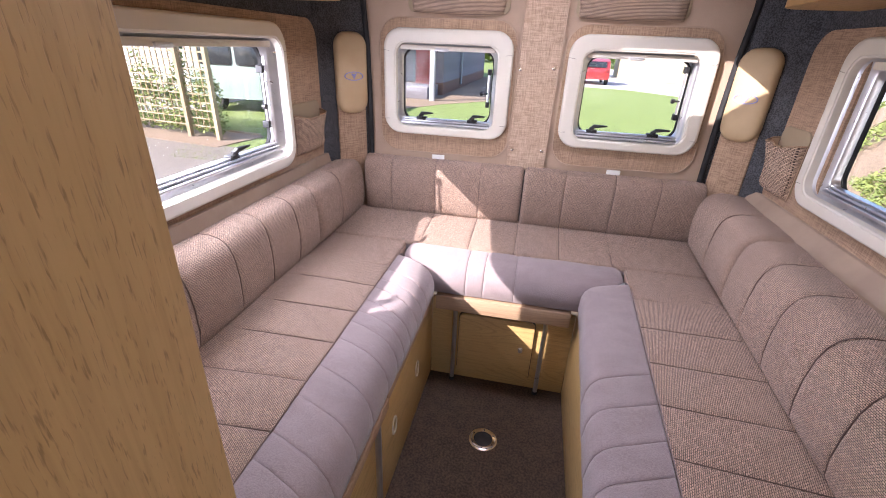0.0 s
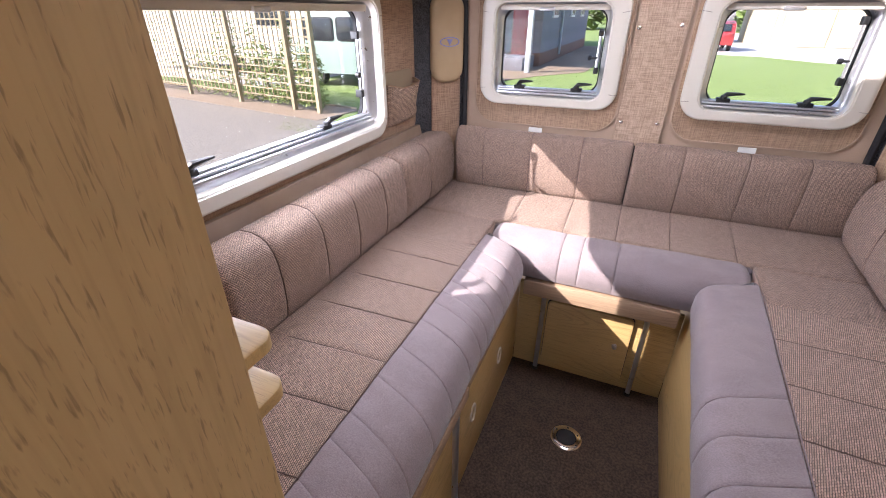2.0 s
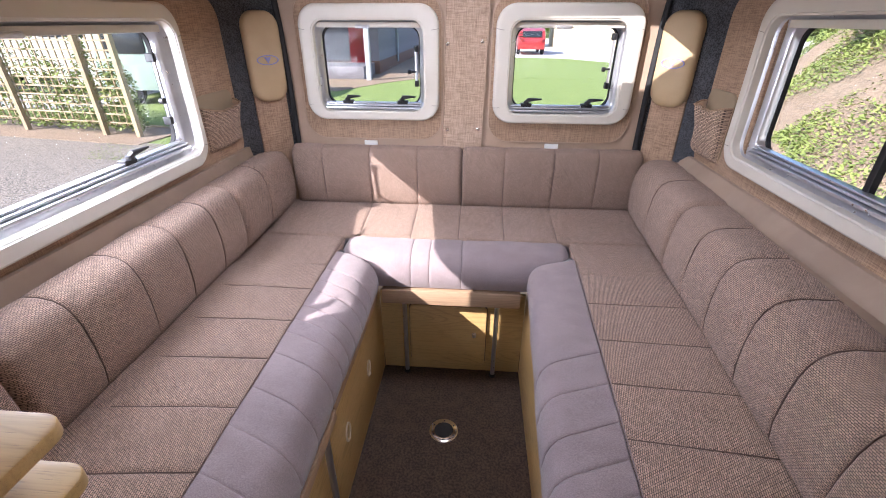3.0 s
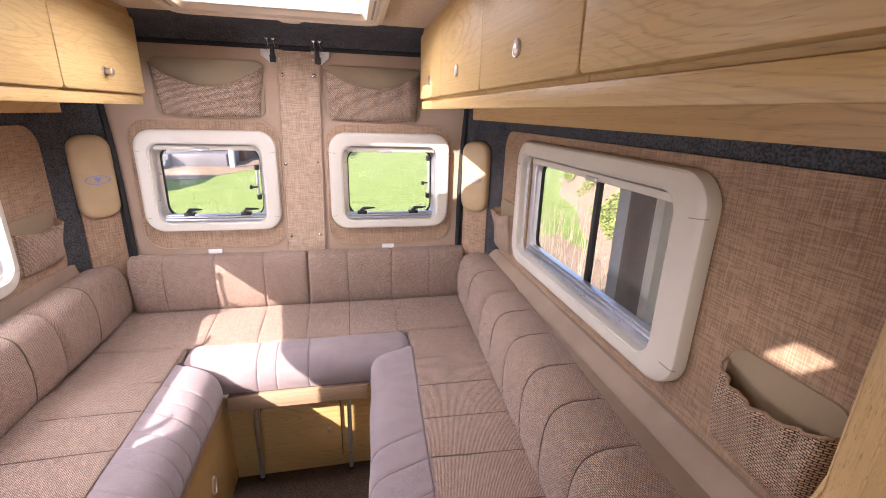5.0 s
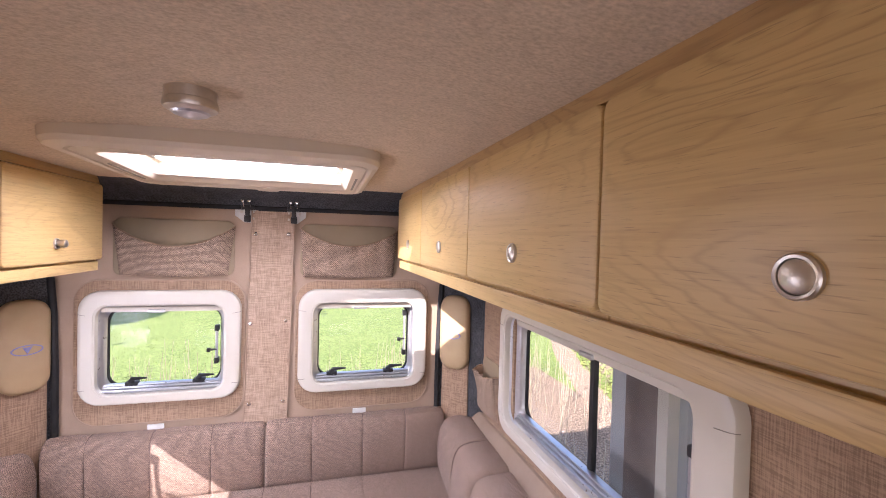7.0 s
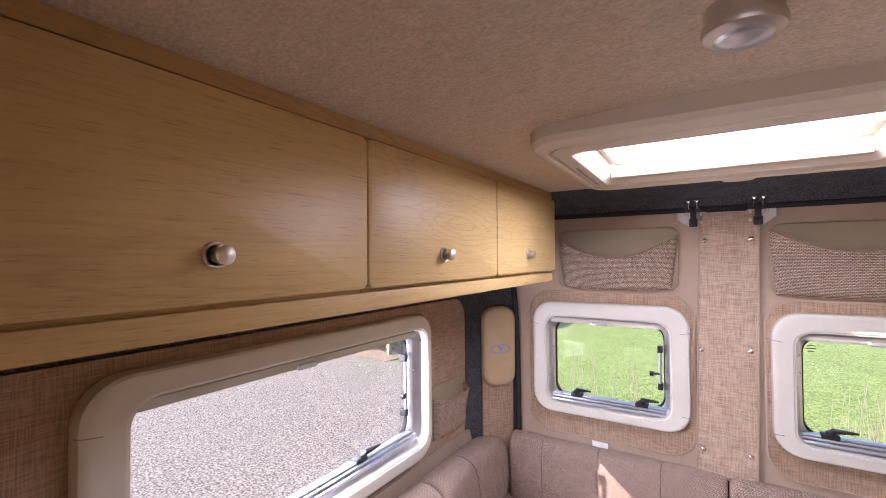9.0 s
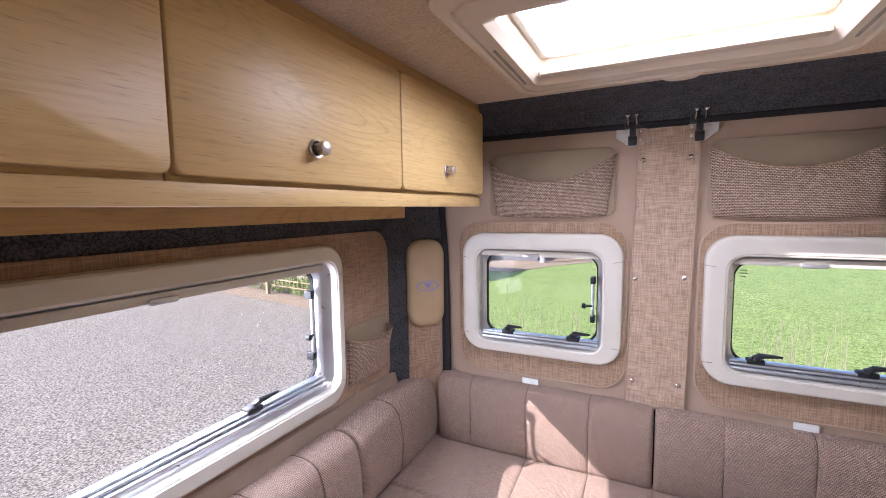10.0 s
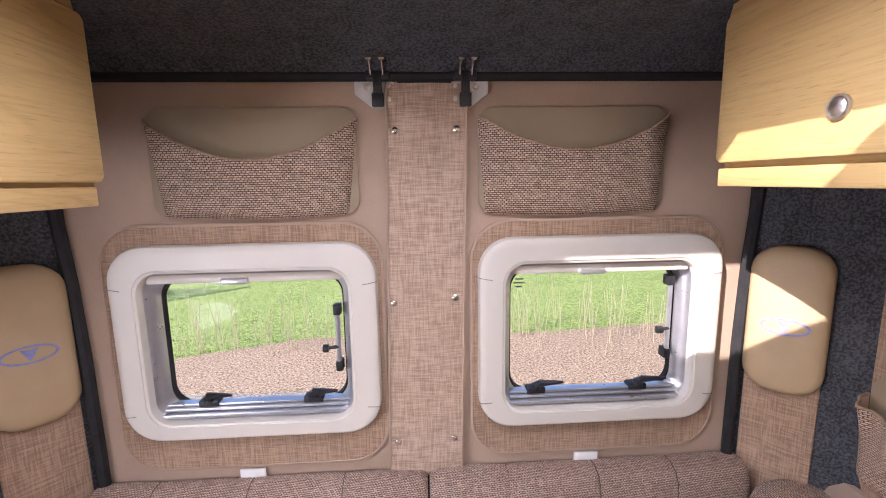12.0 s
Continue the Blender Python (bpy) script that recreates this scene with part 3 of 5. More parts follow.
# fabric wall panels, with the window openings through them
for nm, place, op, yr in (("wall_panel_left", on_left, SIDE_L, (-1.724, -0.163, 0.90, 1.470)), ("wall_panel_right", on_right, SIDE_R, (-1.655, -0.163, 0.90, 1.485))):
    solo(nm, sheet_with_hole(place, yr, 0.08, grow(op, 0.02), 0.04, -0.012, -0.003), M_LINEN, "slubbed brown fabric wall panel with rounded corners", "wall panel", "structure")
    side = -1 if place is on_left else 1
    led = [(0.858, 0.70), (0.858, 0.893), (0.862, 0.902)] if side < 0 else [(0.770, 0.70), (0.770, 0.886), (0.832, 0.894)]
    led += [(0.868, 0.940), (0.878, 0.942), (0.878, 0.70)]
    solo("ledge", loft([[(side * x, y, z) for x, z in led] for y in (yr[0], -0.9, -0.13)]), M_LEDGE, "tan vinyl ledge between bench backs and window", "ledge", "structure")


def pillar(name, side):
    foot = [(0.728, 0.06), (0.730, 0.004), (0.738, -0.004), (0.880, -0.160), (0.888, -0.175), (0.93, -0.175), (0.93, 0.06)]
    p = thing(name, (side * 0.85, -0.05, 0.5), "charcoal carpeted rear corner post with a fabric inset", "corner post", "rear corner posts", "structure")
    part("post", loft([[(side * x, y, z) for x, y in foot] for z in (0.3, 1.0, 1.86)]), M_CHAR, p)

    def on_post(u, v, d):
        # u from the door seal towards the side wall
        return (side * (0.738 + 0.673 * u - 0.740 * d), -0.004 - 0.740 * u - 0.673 * d, v)

    part("inset", slab(on_post, 0.004, 0.138, 0.4, 1.16, 0.02, -0.004, 0.007, 0.004), M_LINEN, p, "slubbed brown fabric inset")
    part("door_seal", tube([(side * x, -0.006, z) for x, z in ((0.716, 0.4), (0.716, 1.0), (0.717, 1.2), (0.722, 1.38), (0.735, 1.55), (0.748, 1.68), (0.758, 1.80))], 0.012), M_RUBBER, p, "black rubber door seal")
    c = thing("padded_cover", on_post(0.07, 1.27, 0), "tan padded cover with a blue oval emblem", "padded cover", "padded covers")
    q = (0.0, 0.142, 1.108, 1.432)
    lo = [(*q, 0.055, 0.004), (*q, 0.055, 0.018), (*grow(q, -0.004), 0.052, 0.027), (*grow(q, -0.012), 0.047, 0.033), (*grow(q, -0.028), 0.038, 0.037), (*grow(q, -0.05), 0.02, 0.039)]
    part("pad", loft(loops_of(on_post, lo)), M_PAD, c, "", 60)
    cx, cz = 0.071, 1.262
    ring_ = []
    for ru, rv, d in ((0.043, 0.018, 0.036), (0.043, 0.018, 0.0405), (0.039, 0.0145, 0.0405), (0.039, 0.0145, 0.036)):
        ring_.append([on_post(cx + ru * math.cos(a * math.pi / 16), cz + rv * math.sin(a * math.pi / 16), d) for a in range(32)])
    tri = [[on_post(cx + du, cz + dv, d) for du, dv in ((-0.014, 0.012), (0.0, 0.009), (0.014, 0.012), (0.0, -0.013))] for d in (0.036, 0.0405)]
    part("emblem", merge(loft(ring_, cap=False, closed=True), loft(tri)), M_BLUE, c, "blue oval emblem", 0)


pillar("corner_post_left", -1)
pillar("corner_post_right", 1)

# skylight
sk = thing("skylight", (0, -0.5, 1.86), "beige-framed roof light set in the ceiling", "skylight", "", "structure")


specs = [(*SKY_OUT, 0.05, -0.025), (*SKY_OUT, 0.06, 0.020), (*mixq(SKY_OUT, SKY_IN, 0.06), 0.056, 0.029), (*mixq(SKY_OUT, SKY_IN, 0.24), 0.046, 0.033), (*mixq(SKY_OUT, SKY_IN, 0.34), 0.040, 0.031), (*mixq(SKY_OUT, SKY_IN, 0.36), 0.038, 0.025), (*mixq(SKY_OUT, SKY_IN, 0.40), 0.036, 0.025), (*mixq(SKY_OUT, SKY_IN, 0.42), 0.034, 0.029),
         (*mixq(SKY_OUT, SKY_IN, 0.80), 0.02, 0.026), (*SKY_IN, 0.012, 0.012), (*SKY_IN, 0.012, -0.045), (*grow(SKY_IN, 0.012), 0.012, -0.045), (*grow(SKY_IN, 0.012), 0.012, -0.025)]
part("frame", loft(loops_of(on_ceiling, specs, 9), cap=False, closed=True), M_BEIGE, sk, "beige plastic roof light frame", 28)
g = part("dome", slab(on_ceiling, *grow(SKY_IN, 0.012), 0.02, -0.036, -0.032, 0.001), M_ROOFGLASS, sk, "milky acrylic dome")
g.visible_shadow = False
bm = lathe([(0.0, -0.015), (0.030, -0.014), (0.040, -0.009), (0.042, 0.0), (0.042, 0.022)], (0.0, 0.0, 0.0), "Z", 28)
bmesh.ops.scale(bm, vec=(1, 0.55, 1), verts=bm.verts)
bmesh.ops.translate(bm, vec=(0.03, -0.338, 1.836), verts=bm.verts)
part("handle", bm, M_BEIGE, sk, "rounded beige catch housing")
for x in (-0.15, 0.15):
    part("catch", slab(on_ceiling, x - 0.022, x + 0.022, SKY_IN[2] + 0.002, SKY_IN[2] + 0.026, 0.008, -0.012, 0.006, 0.004), M_FRAME, sk, "ivory blind catch")
for x in (SKY_IN[0] - 0.030, SKY_IN[1] + 0.030):
    part("slot", slab(on_ceiling, x - 0.003, x + 0.003, -0.66, -0.44, 0.002, 0.020, 0.0292, 0.0005), M_JOINT, sk, "dark blind slot")
flange = [(*grow(SKY_IN, 0.006), 0.014, -0.030), (*grow(SKY_IN, -0.016), 0.020, -0.024), (*grow(SKY_IN, -0.018), 0.020, -0.030), (*grow(SKY_IN, 0.006), 0.014, -0.0315)]
part("flange", loft(loops_of(on_ceiling, flange, 9), cap=False, closed=True), M_FRAME, sk, "ivory inner flange of the dome")
part("blind_bar", slab(on_ceiling, SKY_IN[0] + 0.003, SKY_IN[1] - 0.003, SKY_IN[3] - 0.03, SKY_IN[3] - 0.003, 0.004, 0.0, 0.016, 0.003), M_BEIGE, sk)

# partitions
wd = thing("wardrobe", (-0.5, -2.0, 0), "tall light oak veneered wardrobe beside the bench", "wardrobe")
part("body", box(-0.88, -0.209, -2.45, -1.744, 0.0, 1.852, 0.001, 1), M_OAK_Z, wd)
part("side_panel", box(-0.208, -0.190, -2.45, -1.726, 0.0, 1.852, 0.002), M_OAK_Z, wd)
part("back_panel", box(-0.88, -0.209, -1.743, -1.7265, 0.0, 1.852, 0.001, 1), M_OAK_Z, wd)
prof = [(0.45, 0.0), (0.88, 0.0), (0.88, 1.56), (0.822, 1.56), (0.822, 1.10)] + [(0.752 + 0.07 * math.cos(radians(a)), 1.10 + 0.07 * math.sin(radians(a))) for a in range(-15, -91, -15)] + [(0.47, 1.03), (0.45, 1.01)]
bm = loft([[(x, y, z) for x, z in prof] for y in (-1.70, -1.66)])
bmesh.ops.bevel(bm, geom=[e for e in bm.edges if abs(e.verts[0].co.y - e.verts[1].co.y) < 1e-5], offset=0.004, segments=2, affect="EDGES")
solo("end_panel", bm, M_OAK_Z, "oak bench end panel with a swept cut-out", "partition", "structure")
solo("wall_board", slab(on_right, -2.33, -1.705, 0.95, 1.50, 0.004, -0.012, -0.002, 0.002), M_TILE, "pale speckled wall board beyond the end panel", "wall board", "structure")


# ---- overhead lockers ----
def locker(side, y0, y1, x_face, z0, z1, knob_y, pushed, group):
    s = side
    c = thing("overhead_locker", (s * 0.7, (y0 + y1) / 2, 1.58), "light oak overhead locker with its door shut", "locker", group)
    part("body", box(s * (x_face + 0.018), s * 0.886, y0 + 0.001, y1 - 0.001, 1.572, 1.856, 0.001, 1), M_OAK_Y, c)

    def on_door(u, v, d):
        return (s * (x_face + 0.0175 - d), u, v)

    dr = part("door", slab(on_door, y0 + 0.0015, y1 - 0.0015, z0, z1, 0.012, 0.0, 0.0175, 0.0035), M_OAK_Y, c)
    at = (s * x_face, knob_y, 1.657 if pushed else 1.638)
    part("rosette", lathe([(0.0152, 0.0), (0.0152, -s * 0.003), (0.0140, -s * 0.0045), (0.0120, -s * 0.004), (0.0110, 0.0)], at, "X"), M_STEEL, dr, "brushed nickel rosette")
    h = 0.004 if pushed else 0.023
    part("knob", lathe([(0.0, 0.0), (0.0088, 0.0), (0.0088, -s * h * 0.5), (0.0112, -s * (h * 0.65)), (0.0112, -s * (h - 0.001)), (0.009, -s * (h + 0.001)), (0.0, -s * (h + 0.0022))], at, "X"), M_STEEL, dr, "brushed nickel push knob")
    return c


for y0, y1, k in ((-0.673, -0.205, -0.464), (-1.155, -0.673, -0.930), (-1.724, -1.155, -1.405)):
    locker(-1, y0, y1, 0.490, 1.584, 1.826, k, False, "left lockers")
for y0, y1, k in ((-0.602, -0.200, -0.412), (-1.035, -0.602, -0.819), (-1.470, -1.035, -1.255), (-1.905, -1.470, -1.675), (-2.34, -1.905, -2.11)):
    locker(1, y0, y1, 0.490, 1.600, 1.828, k, True, "right lockers")
for s, ya, yb, zb, zp in ((-1, -1.724, -0.215, 1.548, 1.518), (1, -2.34, -0.200, 1.562, 1.529)):
    solo("trim", box(s * 0.4985, s * 0.5065, ya, yb, zb, zb + 0.029, 0.002), M_OAK_Y, "oak rail under the locker doors", "rail", "structure")
    tp = [(0.497, 1.829), (0.503, 1.8545), (0.53, 1.8545), (0.53, 1.829)]
    solo("trim", loft([[(s * x, y, z) for x, z in tp] for y in (ya, yb)]), M_OAK_D, "honey oak trim strip between lockers and ceiling", "trim", "structure")
    ft = [(0.88, ya)] + [(0.66, ya), (0.66, yb - 0.20)] + [(0.74 - 0.08 * math.cos(radians(a)), yb - 0.20 + 0.08 * math.sin(radians(a))) for a in (15, 30, 45, 60, 75, 90)] + [(0.88, yb - 0.12)]
    solo("trim", loft([[(s * x, y, z) for x, y in ft] for z in (zp, 1.572)]), M_OAK_D, "oak pelmet under the lockers with a rounded end", "pelmet", "structure")

# ceiling lamp
LX, LY = 0.006, -1.128
LZ = ceiling_z(LX, LY)
lamp = thing("ceiling_lamp", (LX, LY, LZ), "round brushed metal ceiling spotlight, unlit", "lamp")
part("housing", lathe([(0.036, 0.003), (0.036, -0.016), (0.0375, -0.017), (0.039, -0.024), (0.037, -0.029), (0.028, -0.034)], (LX, LY, LZ), "Z", 32), M_STEEL, lamp)
part("lens", lathe([(0.028, -0.0335), (0.024, -0.037), (0.021, -0.037), (0.016, -0.040), (0.0, -0.042)], (LX, LY, LZ), "Z", 32), M_ALU, lamp, "smoked lens")


# ---- bench upholstery ----
SLANT = -0.19  # the seat seams run back at a slight angle


def side_bench(s, y0, x_seam, x_front, seams, skew):
    b = thing("bench_cushion", (s * 0.5, (y0 - 0.5) / 2, 0.49), "brown woven bench seat cushion with a mauve front edge", "cushion", "seat cushions")
    pad = [(0.805, 0.495), (0.805, 0.668), (0.70, 0.668), (0.62, 0.660), (0.54, 0.650), (x_seam + 0.02, 0.639), (x_seam + 0.004, 0.637), (x_seam, 0.633), (x_seam, 0.495)]
    part("seat_pad", pleated([(s * v, w) for v, w in pad], [0, 0, .5, 1, 1, 1, 1, .6, 0], "Y", y0, -0.548, seams, 0.0055, 0.014, seed=3 + s, skew=skew, slant=SLANT), M_SEAT, b)
    seam_lines(b, [(s * v, w) for v, w in pad], [0, 0, .5, 1, 1, 1, 1, .6, 0], "Y", seams, M_SEAM, 0.0030, skew=skew, slant=SLANT)
    part("seam", tube([(s * (x_seam - 0.0005) + skew * (y0 + (-0.49 - y0) * k / 20 + 0.5), y0 + (-0.49 - y0) * k / 20, 0.6345) for k in range(21)], 0.0013, 5), M_SEAM if s < 0 else M_SEAM_M, b)
    rc = random.Random(5 + s)
    folds = []
    f = -0.62 if s < 0 else -0.98
    while f > y0 + 0.1:
        folds.append(f)
        f -= rc.uniform(0.055, 0.125)
    roll = [(x_seam - 0.001, 0.495), (x_seam - 0.001, 0.632), (x_seam - 0.005, 0.6365)]
    if s > 0:  # flat top with a tight edge
        roll += [(x_seam - 0.06, 0.637), (x_front + 0.050, 0.635), (x_front + 0.026, 0.628), (x_front + 0.010, 0.612), (x_front + 0.002, 0.588), (x_front, 0.545), (x_front + 0.004, 0.515), (x_front + 0.014, 0.495)]
    else:  # soft slope down to the edge
        roll += [(x_seam - 0.05, 0.637), (x_front + 0.065, 0.630), (x_front + 0.035, 0.616), (x_front + 0.013, 0.592), (x_front + 0.002, 0.562), (x_front, 0.535), (x_front + 0.006, 0.51), (x_front + 0.018, 0.495)]
    part("front_roll", pleated([(s * v, w) for v, w in roll], [0, .4, 1, 1, 1, 1, 1, 1, 1, .6, 0], "Y", y0, -0.468, folds, 0.0042, 0.03, seed=7 + s, skew=skew, slant=0.35, v_ref=x_front + 0.06), M_ROLL, b, "mauve velour front roll")
    # short soft creases across the velour, uneven in place and length
    for f in folds:
        k0 = rc.choice((2, 3, 3))
        crease = [(1.0 if k0 <= j <= k0 + 4 else 0.0) for j in range(len(roll))]
        seam_lines(b, [(s * v, w) for v, w in roll], crease, "Y", [f], M_SEAM_M, 0.0030, 0.0009, skew=skew, slant=0.35, v_ref=x_front + 0.06)


side_bench(-1, -1.722, 0.452, 0.280, [-0.705, -0.872, -1.030, -1.188, -1.345, -1.505], 0.0)
side_bench(1, -1.655, 0.428, 0.258, [-0.722, -0.893, -1.054, -1.210, -1.366, -1.525], 0.055)

rb = thing("bench_cushion", (0, -0.28, 0.49), "brown woven rear bench cushion with a mauve front edge", "cushion", "seat cushions")
pad = [(-0.025, 0.495), (-0.025, 0.670), (-0.06, 0.672), (-0.14, 0.665), (-0.23, 0.652), (-0.318, 0.642), (-0.326, 0.632), (-0.326, 0.495)]
part("seat_pad", pleated(pad, [0, 0, .5, 1, 1, 1, .6, 0], "X", -0.80, 0.77, [-0.395, -0.19, 0.0, 0.18, 0.385], 0.0055, 0.012, seed=11), M_SEAT, rb)
seam_lines(rb, pad, [0, 0, .5, 1, 1, 1, .6, 0], "X", [-0.395, -0.19, 0.0, 0.18, 0.385], M_SEAM, 0.0045)
corner = [(-0.327, 0.495), (-0.327, 0.632), (-0.335, 0.641), (-0.43, 0.640), (-0.536, 0.638), (-0.545, 0.630), (-0.545, 0.495)]
for x0, x1, sd in ((-0.805, -0.452, 13), (0.43, 0.79, 15)):
    bm = pleated(corner, [0, .6, 1, 1, 1, .6, 0], "X", x0, x1, [], 0.008, 0.012, seed=sd)
    for v in bm.verts:
        if v.co.y < -0.47:
            v.co.y += SLANT * (abs(v.co.x) - 0.44)
    part("corner_pad", bm, M_SEAT, rb)
roll = [(-0.327, 0.495), (-0.327, 0.632), (-0.334, 0.641), (-0.38, 0.642), (-0.42, 0.632), (-0.45, 0.612), (-0.468, 0.585), (-0.476, 0.555), (-0.475, 0.525), (-0.46, 0.495)]
part("front_roll", pleated(roll, [0, .5, 1, 1, 1, 1, 1, 1, .7, 0], "X", -0.445, 0.425, [-0.17, -0.10, 0.02], 0.005, 0.045, seed=17), M_ROLL, rb, "mauve velour front roll")

back = [(-0.030, 0.658), (-0.052, 0.670), (-0.065, 0.692), (-0.071, 0.76), (-0.072, 0.85), (-0.067, 0.892), (-0.052, 0.916), (-0.026, 0.926), (0.000, 0.922), (0.006, 0.900), (0.006, 0.660)]
hold = [0, .3, 1, 1, 1, 1, 1, 1, .6, .2, 0]
for x0, x1, sm in ((-0.736, -0.002, [-0.60, -0.395, -0.19]), (0.002, 0.742, [0.18, 0.385, 0.565])):
    c = thing("back_cushion", ((x0 + x1) / 2, -0.03, 0.66), "brown woven backrest cushion with stitched seams", "cushion", "back cushions")
    part("pad", pleated(back, hold, "X", x0, x1, sm, 0.0062, 0.02, seed=20 + x0), M_SEAT, c)
    seam_lines(c, back, hold, "X", sm, M_SEAM, 0.0050)
# face offset from the seat line, and height
SBACK = [(0.030, 0.652), (0.010, 0.664), (-0.003, 0.683), (-0.010, 0.725), (-0.011, 0.785), (-0.006, 0.838), (0.003, 0.868), (0.016, 0.889), (0.036, 0.902), (0.064, 0.908), (0.098, 0.907), (0.112, 0.900), (0.117, 0.880), (0.117, 0.650)]
hold = [0, .3, 1, 1, 1, 1, 1, 1, 1, 1, .8, .4, .2, 0]
for s, x_face, skew, runs in ((-1, 0.747, -0.007, ((-0.508, -0.040, (-0.304,)), (-1.340, -0.513, (-0.672, -0.843, -1.008, -1.184)), (-1.722, -1.345, (-1.53,)))),
                              (1, 0.688, 0.062, ((-0.548, -0.070, (-0.335,)), (-1.655, -0.553, (-0.731, -0.897, -1.068, -1.222, -1.375, -1.525))))):
    for y0, y1, sm in runs:
        prof = [(s * (x_face + o + (0.036 if s > 0 and o > 0.09 else 0.0)), w) for o, w in SBACK]
        c = thing("back_cushion", (s * 0.79, (y0 + y1) / 2, 0.65), "brown woven backrest cushion with curved seams", "cushion", "back cushions")
        part("pad", pleated(prof, hold, "Y", y0, y1, sm, 0.0062, 0.026, seed=30 + y0, skew=skew), M_SEAT, c)
        seam_lines(c, prof, hold, "Y", sm, M_SEAM, 0.0036, skew=skew)

# bench boxes, boards and legs
bx = thing("bench_box", (-0.6, -1.1, 0), "light oak bench base with oval finger holes", "bench base", "bench bases")
part("side_panel", box(-0.337, -0.320, -1.722, -0.362, 0.0, 0.455, 0.002), M_OAK_Y, bx)
part("base", box(-0.86, -0.339, -1.722, -0.02, 0.0, 0.452, 0.002), M_OAK_Y, bx)
for y in (-0.625, -0.914):
    ov = []
    for ru, rv, x in ((0.024, 0.038, -0.320), (0.024, 0.038, -0.3165), (0.019, 0.033, -0.3155), (0.018, 0.032, -0.320)):
        ov.append([(x, y + ru * math.cos(a * math.pi / 16), 0.228 + rv * math.sin(a * math.pi / 16)) for a in range(32)])
    part("finger_hole", loft(ov, cap=False, closed=True), M_BEIGE, bx, "beige oval finger-hole surround")
bx = thing("bench_box", (0.6, -1.1, 0), "light oak bench base panel", "bench base", "bench bases")
part("side_panel", box(0.283, 0.300, -1.655, -0.362, 0.0, 0.455, 0.002), M_OAK_Y, bx)
part("base", box(0.302, 0.86, -1.655, -0.02, 0.0, 0.452, 0.002), M_OAK_Y, bx)
bx = thing("bench_box", (0.0, -0.2, 0), "light oak rear bench base with a small cupboard door", "bench base", "bench bases")
part("front_panel", box(-0.319, 0.282, -0.362, -0.346, 0.0, 0.41, 0.001), M_OAK_X, bx)


def on_bench(u, v, d):
    return (u, -0.362 - d, v)


dr = part("door", slab(on_bench, -0.196, 0.128, 0.045, 0.352, 0.020, 0.004, 0.016, 0.004), M_OAK_X, bx)
# black plate behind the door, drawing the shadow line round its edge
part("door_gap", slab(on_bench, -0.199, 0.131, 0.042, 0.355, 0.022, 0.0, 0.003, 0.001), M_RUBBER, bx)
part("knob", lathe([(0.010, 0.0), (0.010, -0.004), (0.006, -0.006), (0.009, -0.014), (0.0, -0.017)], (0.078, -0.378, 0.215), "Y", 16), M_STEEL, dr, "small metal knob")
solo("pull_out_board", box(-0.285, 0.245, -0.474, -0.05, 0.424, 0.488, 0.004), M_BOARD, "bare slatted pull-out bed board", "board", group="pull-out boards")
solo("pull_out_board", box(-0.80, -0.296, -1.04, -0.50, 0.456, 0.492, 0.004), M_BOARD, "bare pull-out bed board under the seat cushion", "board", group="pull-out boards")
solo("pull_out_board", box(-0.80, -0.286, -1.70, -1.055, 0.456, 0.493, 0.004), M_BOARD, "bare pull-out bed board beside its steel leg", "board", group="pull-out boards")
solo("pull_out_board", box(0.275, 0.80, -1.65, -0.50, 0.456, 0.492, 0.004), M_BOARD, "bare pull-out bed board under the seat cushion", "board", group="pull-out boards")
for x, y, zt in ((-0.213, -0.390, 0.424), (0.166, -0.393, 0.424), (-0.302, -1.11, 0.456)):
    lg = thing("support_leg", (x, y, 0), "slim steel support leg standing on the carpet", "leg", "support legs")
    part("tube", lathe([(0.0095, 0.012), (0.0095, zt)], (x, y, 0), "Z", 16), M_ALU, lg)
    part("foot", lathe([(0.013, 0.0), (0.013, 0.008), (0.010, 0.014), (0.0, 0.014)], (x, y, 0), "Z", 16), M_RUBBER, lg, "black rubber foot")
fs = thing("table_socket", (-0.027, -0.700, 0.0), "round chromed table-leg socket in the floor", "floor socket")
part("flange", lathe([(0.055, 0.0), (0.055, 0.002), (0.050, 0.005), (0.036, 0.005), (0.034, 0.001)], (-0.027, -0.700, 0.0), "Z", 40), M_CHROME, fs)
part("plug", lathe([(0.034, 0.0), (0.034, 0.004), (0.030, 0.0045), (0.0, 0.0045)], (-0.027, -0.700, 0.0), "Z", 32), M_RUBBER, fs, "black rubber plug")
for i in range(6):
    a = math.pi / 6 + i * math.pi / 3
    part("screw", lathe([(0.0035, 0.0045), (0.003, 0.0062), (0.0, 0.0065)], (-0.027 + 0.0435 * math.cos(a), -0.700 + 0.0435 * math.sin(a), 0.0), "Z", 8), M_RUBBER, fs)
# folding shelves on the wardrobe side
for x1, y1, z in ((-0.392, -1.528, 0.985), (-0.372, -1.545, 0.925)):
    def on_shelf(u, v, d, z=z):
        return (u, v, z + d)
    bm = slab(on_shelf, -0.62, x1, -1.7268, y1, 0.025, 0.0, 0.018, 0.002)
    solo("shelf", bm, M_OAK_X, "small oak shelf with rounded corners", "shelf", group="small shelves")


